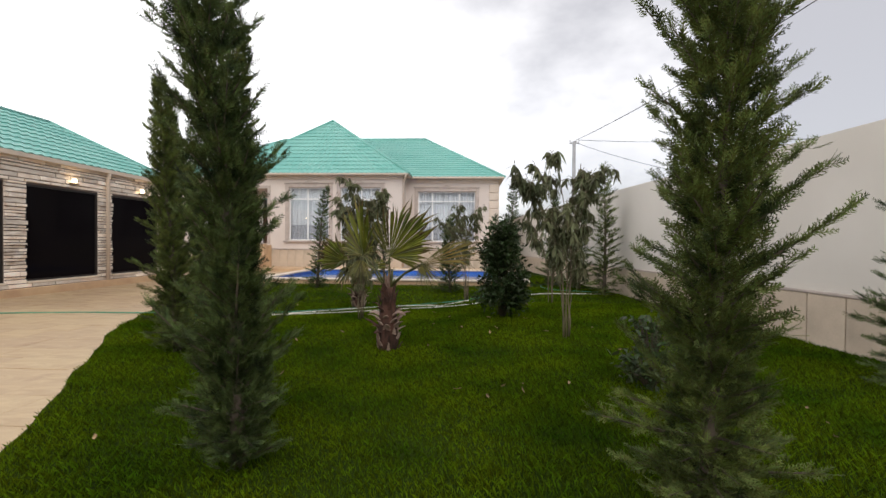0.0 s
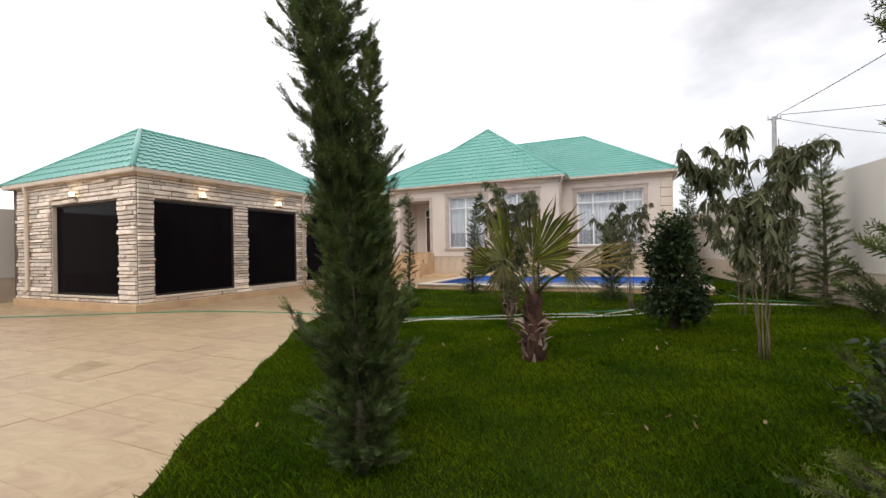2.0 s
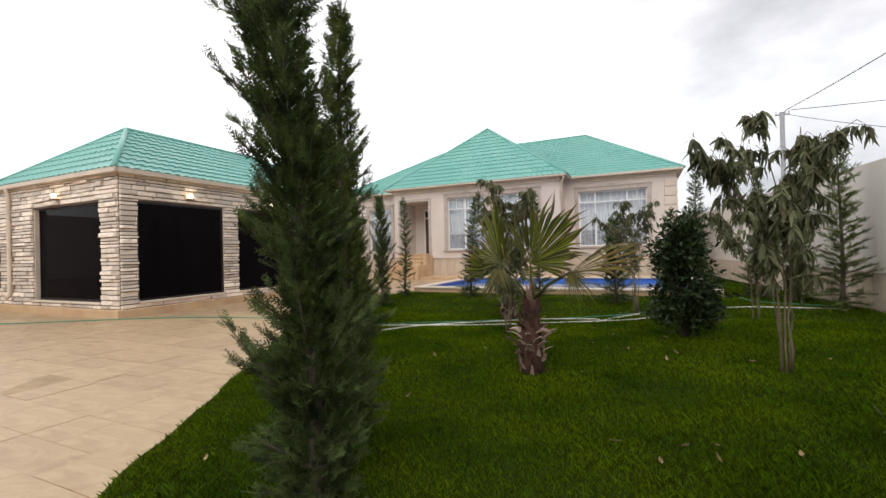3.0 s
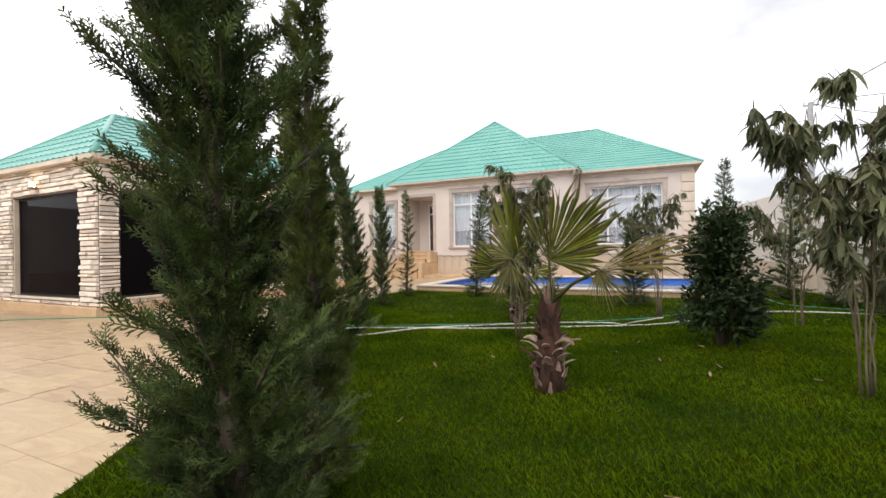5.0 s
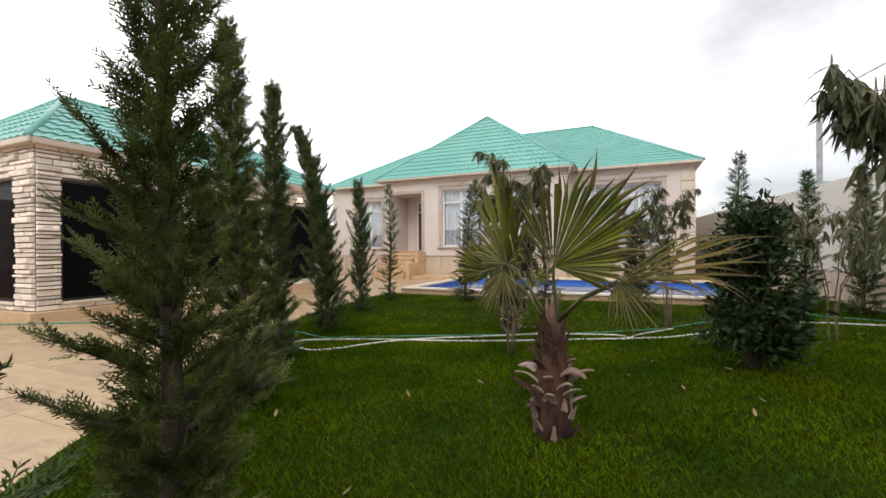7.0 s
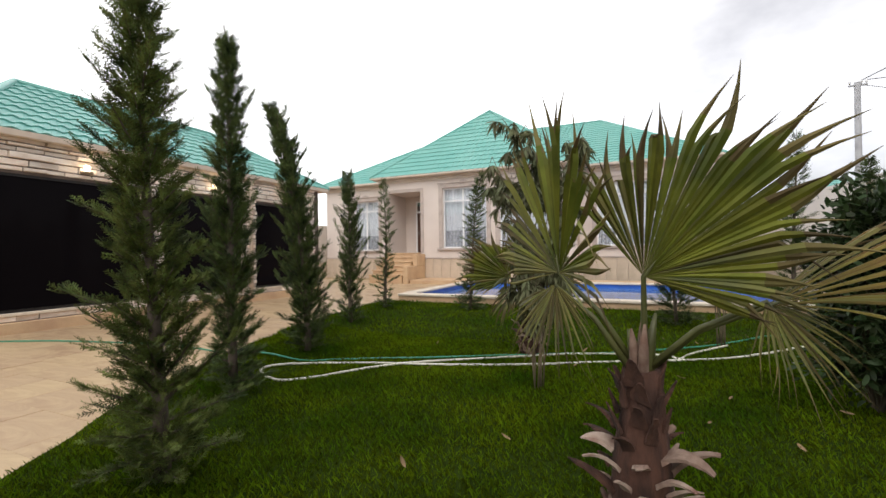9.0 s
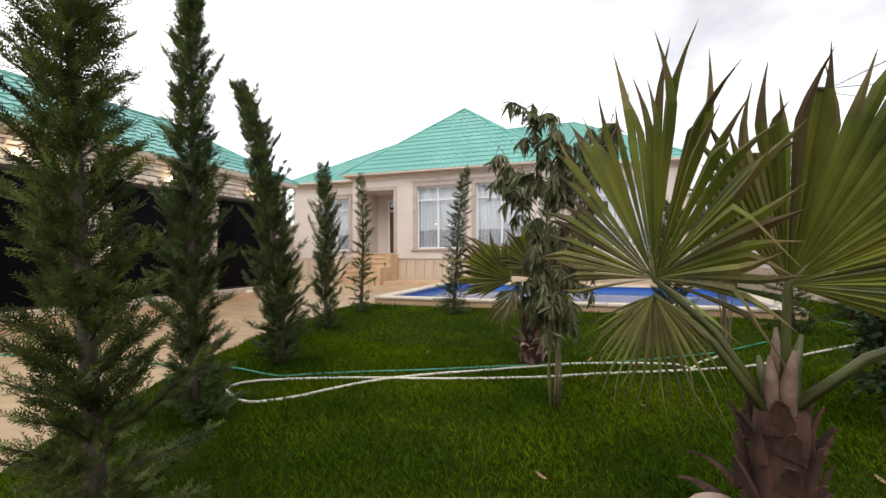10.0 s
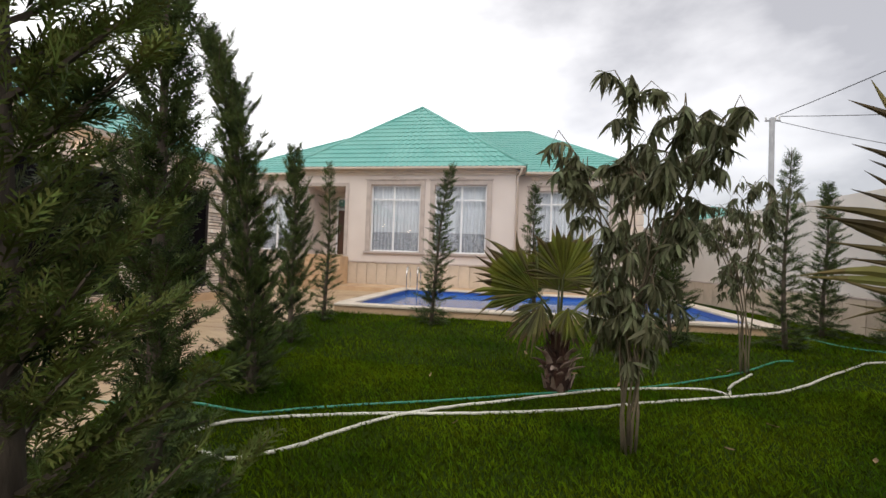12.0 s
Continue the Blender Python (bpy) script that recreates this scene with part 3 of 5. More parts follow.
# rooms behind the windows
for x0, x1, y0 in ((-9.3, -3.0, YF), (-2.5, 2.0, YW), (-16.0, -12.2, YW)):
    b = Build()
    b.box(x0, y0 + 2.6, 1.1, x1, y0 + 2.7, 4.7)
    b.box(x0, y0 + 0.31, 1.05, x1, y0 + 2.6, 1.12)
    b.box(x0, y0 + 0.31, 4.7, x1, y0 + 2.6, 4.78)
    b.box(x0 - 0.1, y0 + 0.31, 1.05, x0, y0 + 2.7, 4.78)
    b.box(x1, y0 + 0.31, 1.05, x1 + 0.1, y0 + 2.7, 4.78)
    hpart("inner_wall", b, M_ROOM, None, "dim painted room walls behind the windows")
for w, y, cuts, tr in ((W1, YF, (0.46,), 3.76), (W2, YF, (0.52,), 3.76), (W3, YW, (0.25, 0.72), 3.78), (W4, YW, (0.5,), 3.62)):
    window(house, w[0], w[1], w[2], w[3], y, cuts, tr)
# cornice, gutters, quoins, plinth
b = Build()
for x0, x1, y, z in ((-12.35, -2.3, YF, EAVE), (-2.26, 2.72, YW, EAVE), (-16.75, -12.39, YW, EAVE)):
    b.box(x0 + 0.28, y - 0.06, z - 0.22, x1 - 0.28, y - 0.002, z - 0.12, 0.015)
    b.box(x0 + 0.2, y - 0.14, z - 0.12, x1 - 0.2, y - 0.002, z - 0.04, 0.02)
    b.box(x0, y - 0.34, z - 0.04, x1, y - 0.002, z + 0.01)
b.box(-2.59, YF - 0.3, EAVE - 0.04, -2.3, YW - 0.345, EAVE + 0.01).box(-12.35, YF + 0.001, EAVE - 0.04, -12.003, YW - 0.345, EAVE + 0.01)
b.box(2.423, YW, EAVE - 0.04, 2.72, 36.5, EAVE + 0.01).box(-16.75, YW, EAVE - 0.04, -16.453, 36.5, EAVE + 0.01)
hpart("cornice", b, M_CORNICE, None, "moulded cream cornice and soffit")
for x0, y0, x1, y1 in ((-12.42, YF - 0.42, -2.22, YF - 0.345), (-2.2, YW - 0.42, 2.8, YW - 0.345), (-16.83, YW - 0.42, -12.44, YW - 0.345), (-2.295, YF - 0.34, -2.22, YW - 0.43), (2.725, YW - 0.34, 2.8, 36.5)):
    hpart("gutter", Build().box(x0, y0, EAVE - 0.02, x1, y1, EAVE + 0.09, 0.015), M_CORNICE, None, "cream metal gutter")
b = Build().tube([(-2.36, YF - 0.38, EAVE - 0.02), (-2.4, YF - 0.25, EAVE - 0.16), (-2.52, YF - 0.07, EAVE - 0.34), (-2.52, YF - 0.07, 0.2)], 0.05, 10)
hpart("downpipe", b, M_CORNICE, None, "cream round downpipe", True)
me_q = Build().box(2.0, YW - 0.05, 0, 2.55, YW - 0.002, 0.40, 0.018).mesh("quoin", M_CORNICE)
for k in range(8):
    q = part("quoin", me_q, M_CORNICE, house, "raised plaster corner block" if k == 0 else "")
    q.location = (0, 0, 1.2 + 0.44 * k)
b = Build()
for x0, x1, y in ((-9.6, -2.57, YF), (-12.03, -11.75, YF), (-2.55, 2.55, YW), (-16.48, -12.05, YW)):
    b.box(x0, y - 0.075, 1.06, x1, y - 0.002, 1.13, 0.015)
hpart("plinth_ledge", b, M_TRIM, None, "narrow moulding above the stone plinth")
for x0, x1, y in ((-9.6, -2.6, YF), (-2.5, 2.52, YW), (-16.45, -12.05, YW)):
    n = round((x1 - x0) / 0.44)
    w = (x1 - x0) / n
    me_p = Build().box(0.006, y - 0.045, 0.0, w - 0.006, y - 0.003, 1.055, 0.006).mesh("plinth_panel", M_PLINTH)
    for i in range(n):
        p = part("plinth_panel", me_p, M_PLINTH, house, "tan limestone plinth panel" if i == 0 else "")
        p.location = (x0 + i * w, 0, 0)
# steps to the porch
b = Build()
stairs = thing("porch_steps", "tan sandstone steps up to the entrance porch", "steps")
for k in range(6):
    z = 0.19 + 0.195 * k
    part("step", Build().box(-11.55, YF - 0.05 - 0.3 * (6 - k), 0.0 if k == 0 else z - 0.02, -9.85, YF - 0.05, z + 0.145).box(-11.6, YF - 0.09 - 0.3 * (6 - k), z + 0.147, -9.8, YF - 0.052, z + 0.195, 0.012), M_SANDPLINTH, stairs)
b = Build().box(-9.78, YF - 1.9, -0.03, -9.55, YF - 0.08, 0.75, 0.02).box(-9.78, YF - 0.95, 0.75, -9.55, YF - 0.08, 1.3, 0.02)
part("cheek_wall", b, M_SANDPLINTH, stairs, "sandstone cheek wall beside the steps")
# roofs
PEAK = (-7.42, 26.3, 8.86)
EL, ER = (-12.45, YF - 0.4, EAVE + 0.04), (-2.2, YF - 0.4, EAVE + 0.04)
for q in ((EL, ER, PEAK, PEAK), (ER, (ER[0], 31.0, ER[2]), (PEAK[0], 31.0, PEAK[2]), PEAK), ((EL[0], 31.0, EL[2]), EL, PEAK, (PEAK[0], 31.0, PEAK[2]))):
    hpart("roof_slope", tile_face(Build(), *q), M_TEAL, None, "teal metal-tile slope over the front bay")
RL, RR = (-12.05, 30.2, 8.66), (-2.1, 30.2, 8.66)
ML, MR = (-16.85, YW - 0.4, EAVE + 0.04), (2.82, YW - 0.4, EAVE + 0.04)
BL, BR = (-16.85, 36.7, EAVE + 0.04), (2.82, 36.7, EAVE + 0.04)
for q in ((ML, MR, RR, RL), (MR, BR, RR, RR), (BL, ML, RL, RL), (BR, BL, RL, RR)):
    hpart("roof_slope", tile_face(Build(), *q), M_TEAL, None, "teal metal-tile slope of the main roof")
for p, q in ((EL, PEAK), (ER, PEAK), (MR, RR), (ML, RL), (RL, RR)):
    up = Vector((0, 0, 0.03))
    hpart("ridge_cap", ridge_cap(Build(), Vector(p) + up, Vector(q) + up), M_TEAL, None, "", True)

# ---- garage ----
garage = thing("garage", "stone-clad garage with black glass doors and a teal hipped roof", "garage")
GX, GY, GX0, GY1, GZ = -10.87, 7.5, -16.9, 16.35, 3.63
D1 = (-14.95, -11.62)
DS = ((7.92, 10.43), (10.98, 13.22), (13.75, 15.85))
DZ0, DZ1 = 0.37, 2.95
b = Build()
wall_with_openings(b, GX0, GX, GY, GY + 0.3, 0.0, GZ, [(*D1, DZ0, DZ1)])
g_front = part("wall", b, M_MORTAR, garage, "front wall clad in stacked ledge stone")
b = wall_with_openings(Build(), GY + 0.3, GY1, GX, GX - 0.3, 0.0, GZ, [(*d, DZ0, DZ1) for d in DS], False)
g_side = part("wall", b, M_MORTAR, garage, "side wall clad in stacked ledge stone")
part("wall", Build().box(GX0, GY1, 0, GX, GY1 + 0.25, GZ), M_MORTAR, garage)
part("wall", Build().box(GX0 - 0.25, GY, 0, GX0, GY1 + 0.25, GZ), M_MORTAR, garage)
part("plinth", Build().box(GX0, GY - 0.16, -0.03, GX + 0.16, GY - 0.003, 0.2, 0.012).box(GX + 0.003, GY, -0.03, GX + 0.16, GY1 + 0.2, 0.2, 0.012), M_SANDPLINTH, garage, "tan sandstone plinth step")


def ledge_rows(u0, u1, openings, rng):
    """Stones of a stacked-ledge wall: (u, z, length, height, depth)."""
    out, z = [], 0.2
    while z < GZ - 0.02:
        h = min(rng.choice([0.075, 0.095, 0.115, 0.135]), GZ - z)
        u = u0 - rng.random() * 0.2
        while u < u1:
            ln = rng.uniform(0.28, 0.85)
            pieces = [(max(u, u0), min(u + ln, u1))]
            for a, c in openings:
                if z + h > DZ0 - 0.02 and z < DZ1 - 0.01:
                    nxt = []
                    for p, q in pieces:
                        if q <= a or p >= c:
                            nxt.append((p, q))
                        else:
                            nxt += [(p, a)] if p < a else []
                            nxt += [(c, q)] if q > c else []
                    pieces = nxt
            out += [(p, z, q - p, h, rng.uniform(0.012, 0.085)) for p, q in pieces if q - p > 0.03]
            u += ln
        z += h
    return out


def stone_mesh(ln, h, d, rng, name="stone"):
    """One rough-faced stone: length along x, outward to -y."""
    g = 0.009
    b = Build()
    xs = (g, ln * 0.33, ln * 0.7, ln - g)
    for x in xs:
        dd = d * rng.uniform(0.75, 1.2)
        b.v += [(x, 0, g), (x, -dd, g + 0.006 + rng.random() * 0.006), (x, -dd * rng.uniform(0.85, 1.1), h - g - 0.006), (x, 0, h - g)]
    for i in range(3):
        o = 4 * i
        b.f += [(o, o + 4, o + 5, o + 1), (o + 1, o + 5, o + 6, o + 2), (o + 2, o + 6, o + 7, o + 3)]
    b.f += [(0, 1, 2, 3), (12, 15, 14, 13)]
    return b


rng = random.Random(3)
for wall, u0, u1, ops, m, near in (
    (g_front, GX0, GX, [D1], Matrix.Translation((0, GY, 0)), lambda u: u > -11.75),
    (g_side, GY, GY1, list(DS), Matrix(((0, -1, 0, GX), (1, 0, 0, 0), (0, 0, 1, 0), (0, 0, 0, 1))), lambda u: u < 8.4),
):
    rest = Build()
    for u, z, ln, h, d in ledge_rows(u0, u1, ops, rng):
        at = m @ Matrix.Translation((u, 0, z))
        s = stone_mesh(ln, h, d, rng)
        if near(u):
            ob = part("stone", s, M_STONE, wall)
            ob.matrix_local = at
        else:
            rest.add([at @ Vector(p) for p in s.v], s.f)
    tagged(part("stone", rest, M_STONE_J, wall, "stacked cream and brown ledge stones"), kind="stuff")


def glass_door(x0, x1, along_x, leaves):
    """A black glass front of several leaves in a dark frame."""
    f, ln = 0.05, x1 - x0
    b = Build().box(0, 0, DZ0, f, 0.06, DZ1).box(ln - f, 0, DZ0, ln, 0.06, DZ1).box(f, 0, DZ0, ln - f, 0.06, DZ0 + f).box(f, 0, DZ1 - f, ln - f, 0.06, DZ1)
    d = part("glass_door", b, M_DARKFRAME, garage, "black tinted glass sliding door in a dark frame")
    for i in range(leaves):
        a, c = f + (ln - 2 * f) * i / leaves, f + (ln - 2 * f) * (i + 1) / leaves
        part("pane", Build().box(a + 0.004, 0.018 + 0.012 * (i % 2), DZ0 + f, c - 0.004, 0.03 + 0.012 * (i % 2), DZ1 - f), M_BLACKGLASS, d)
        if i:
            part("stile", Build().box(a - 0.012, 0.008, DZ0 + f, a + 0.012, 0.05, DZ1 - f), M_DARKFRAME, d)
    d.matrix_local = Matrix.Translation((x0, GY + 0.12, 0)) if along_x else Matrix(((0, -1, 0, GX - 0.02), (1, 0, 0, x0), (0, 0, 1, 0), (0, 0, 0, 1)))


# stone-faced reveals beside the front door
for a, c in (D1,):
    for u0, u1 in ((a + 0.002, a + 0.03), (c - 0.03, c - 0.002)):
        part("reveal", Build().box(u0, GY + 0.002, DZ0, u1, GY + 0.118, DZ1 - 0.002, 0.004), M_COPING, garage, "pale stone door reveal")
glass_door(*D1, True, 1)
for y0, y1 in DS:
    glass_door(y0, y1, False, 1)
for x0, y0, x1, y1 in ((D1[0], GY - 0.08, D1[1], GY + 0.11), *((GX - 0.018, a, GX + 0.08, c) for a, c in DS)):
    part("threshold", Build().box(x0, y0, DZ0 - 0.06, x1, y1, DZ0 - 0.002, 0.008), M_COPING, garage, "pale stone door threshold")
GEZ = GZ + 0.02
OV = 0.13
b = Build().box(GX0 - 0.5, GY - OV, GZ - 0.02, GX + OV, GY1 + 0.6, GZ + 0.015)
part("soffit", b, M_CORNICE, garage)
for x0, y0, x1, y1 in ((GX0 - 0.5, GY - OV - 0.08, GX + OV + 0.08, GY - OV - 0.002), (GX + OV + 0.002, GY - OV, GX + OV + 0.08, GY1 + 0.6)):
    part("gutter", Build().box(x0, y0, GZ - 0.03, x1, y1, GZ + 0.11, 0.02), M_CORNICE, garage, "cream metal gutter")
b = Build()
A_, B_, C_, D_ = (GX0 - 0.6, GY - OV - 0.06, GEZ + 0.06), (GX + OV + 0.06, GY - OV - 0.06, GEZ + 0.06), (GX + OV + 0.06, GY1 + 0.65, GEZ + 0.06), (GX0 - 0.6, GY1 + 0.65, GEZ + 0.06)
P_, Q_ = (-13.75, 9.35, 5.53), (-13.75, 14.5, 5.53)
for q in ((A_, B_, P_, P_), (B_, C_, Q_, P_), (C_, D_, Q_, Q_), (D_, A_, P_, Q_)):
    part("roof_slope", tile_face(Build(), *q), M_TEAL, garage, "teal metal-tile roof slope")
for p, q in ((B_, P_), (A_, P_), (P_, Q_), (C_, Q_)):
    up = Vector((0, 0, 0.03))
    part("ridge_cap", ridge_cap(Build(), Vector(p) + up, Vector(q) + up), M_TEAL, garage, "", True)
part("downpipe", Build().tube([(-16.1, GY - 0.16, GZ), (-16.1, GY - 0.15, GZ - 0.1), (-16.1, GY - 0.12, GZ - 0.2), (-16.1, GY - 0.12, 0.5), (-16.1, GY - 0.22, 0.38)], 0.055, 10), M_CORNICE, garage, "cream round downpipe", True)
part("downpipe", Build().tube([(GX + 0.16, 13.5, GZ), (GX + 0.15, 13.5, GZ - 0.1), (GX + 0.12, 13.5, GZ - 0.2), (GX + 0.12, 13.5, 0.2)], 0.055, 10), M_CORNICE, garage, "cream round downpipe", True)


def wall_lamp(x, y, z, nx, ny):
    t = thing("wall_lamp", "small lit brass lamp on the stone wall", "lamp", "garage wall lamps", at=(x, y, z))
    sx, sy = abs(ny), abs(nx)
    part("base", Build().box(-0.09 * sx + min(0, 0.16 * nx), -0.09 * sy + min(0, 0.16 * ny), -0.05, 0.09 * sx + max(0, 0.16 * nx), 0.09 * sy + max(0, 0.16 * ny), 0.0, 0.01), M_LAMPBODY, t)
    part("shade", Build().tube([(0.09 * nx, 0.09 * ny, 0.002), (0.09 * nx, 0.09 * ny, 0.1), (0.09 * nx, 0.09 * ny, 0.13)], [0.05, 0.06, 0.035], 12), M_LAMPGLOW, t, "glowing warm glass shade", True)
    lamp = new("bulb", bpy.data.lights.new("bulb", "POINT"))
    lamp.data.energy, lamp.data.color, lamp.data.shadow_soft_size = 0.6, (1, 0.75, 0.45), 0.05
    lamp.parent, lamp.location = t, (0.2 * nx, 0.2 * ny, 0.2)


wall_lamp(-13.55, GY - 0.055, 3.16, 0, -1)
for y in (9.3, 12.28, 14.95):
    wall_lamp(GX + 0.055, y, 3.14, 1, 0)

# ---- pool ----
pool = thing("swimming_pool", "rectangular blue-tiled pool with a cream stone coping", "pool")
x0, y0, x1, y1, pz = POOL
c = 0.38
b = Build()
for q in ((x0, y0, x1, y0 + 0.25), (x0, y1 - 0.25, x1, y1), (x0, y0 + 0.25, x0 + 0.25, y1 - 0.25), (x1 - 0.25, y0 + 0.25, x1, y1 - 0.25)):
    b.box(q[0], q[1], -1.2, q[2], q[3], pz - 0.05)
part("shell", b, M_SANDPLINTH, pool, "sandstone-faced pool wall")
b = Build()
xa, ya, xb, yb = x0 + 0.254, y0 + 0.254, x1 - 0.254, y1 - 0.254
b.box(xa, ya, -1.2, xb, yb, -1.15)
b.box(xa, ya, -1.15, xb, ya + 0.01, pz - 0.052).box(xa, yb - 0.01, -1.15, xb, yb, pz - 0.052)
b.box(xa, ya + 0.01, -1.15, xa + 0.01, yb - 0.01, pz - 0.052).box(xb - 0.01, ya + 0.01, -1.15, xb, yb - 0.01, pz - 0.052)
part("tile_lining", b, M_POOLTILE, pool, "deep blue mosaic lining")
b = Build().add([(xa + 0.012, ya + 0.012, 0.02), (xb - 0.012, ya + 0.012, 0.02), (xb - 0.012, yb - 0.012, 0.02), (xa + 0.012, yb - 0.012, 0.02)], [(0, 1, 2, 3)])
wat = part("water", b, M_WATER, pool, "still clear water")
wat.visible_shadow = False
n = 13
w = (x1 - x0) / n
me_c = Build().box(0.004, -0.05, pz - 0.048, w - 0.004, c - 0.05, pz + 0.012, 0.01).mesh("coping_slab", M_COPING)
for i in range(n):
    for yy in (y0, y1 - c + 0.1):
        part("coping_slab", me_c, M_COPING, pool).location = (x0 + i * w, yy, 0)
n2 = 7
w2 = (y1 - y0 - 2 * c + 0.2) / n2
me_d = Build().box(-0.05, 0.004, pz - 0.048, c - 0.05, w2 - 0.004, pz + 0.012, 0.01).mesh("coping_slab", M_COPING)
for i in range(n2):
    for xx in (x0, x1 - c + 0.1):
        part("coping_slab", me_d, M_COPING, pool).location = (xx, y0 + c - 0.05 + i * w2, 0)
ladder = thing("pool_ladder", "stainless steel pool ladder rails on the coping", "ladder")
for x in (-7.3 + 0.95, -6.9 + 0.95):
    pts = [(x, 20.9, pz + 0.012), (x, 20.9, pz + 0.55)] + [(x, 20.9 - 0.25 + 0.25 * math.cos(a), pz + 0.55 + 0.25 * math.sin(a)) for a in (0.5, 1.0, 1.57, 2.1, 2.6, 3.14)] + [(x, 20.4, pz + 0.3), (x, 20.4, -0.5)]
    part("rail", Build().tube(pts, 0.022, 8), M_CHROME, ladder, "", True)
for z in (-0.05, -0.3):
    part("rung", Build().tube([(-6.35, 20.4, z), (-5.95, 20.4, z)], 0.02, 8), M_CHROME, ladder, "", True)
deck = tagged(part("terrace", Build().box(-9.5, POOL[3] + 0.06, -0.1, POOL[2] + 0.3, YF - 0.003, 0.16), M_SANDPLINTH), "tan stone terrace between pool and house", "terrace", kind="structure")


# ---- conifers ----
def spray_template(seed, pairs=6):
    """A flat feathery spray along y, one long: a stem with paired twigs, each with a side twiglet."""
    r = random.Random(seed)
    v, f = [], []

    def blade(p, d, ln, w, drop):
        d = Vector(d).normalized()
        s = Vector((-d.y, d.x, 0)) * w
        p = Vector(p)
        k = len(v)
        v.extend([tuple(p), tuple(p + d * ln * 0.45 + s), tuple(p + d * ln + Vector((0, 0, drop))), tuple(p + d * ln * 0.45 - s)])
        f.extend([(k, k + 1, k + 2), (k, k + 2, k + 3)])

    blade((0, 0, 0), (0, 1, 0), 1.0, 0.030, 0.05)
    for i in range(pairs):
        t = 0.1 + 0.85 * i / pairs
        for side in (-1, 1):
            a = radians(r.uniform(28, 46))
            d = (side * math.sin(a), math.cos(a), r.uniform(-0.12, 0.12))
            ln = (0.40 - 0.26 * t) * r.uniform(0.75, 1.2)
            blade((0, t, 0.05 * t * t), d, ln, 0.029, r.uniform(-0.04, 0.06))
            for q in (0.5,):
                a2 = a + side * 0 + radians(r.uniform(-38, 38))
                d2 = (side * math.sin(a2), math.cos(a2), r.uniform(-0.2, 0.2))
                blade((d[0] * ln * q, t + d[1] * ln * q, 0.05 * t * t), d2, ln * 0.55, 0.023, 0)
    return np.array(v, np.float32), np.array(f, np.int32)


SPRAYS = [spray_template(s, 5) for s in range(4)]
SPRAYS_FAR = [spray_template(s, 3) for s in range(4)]


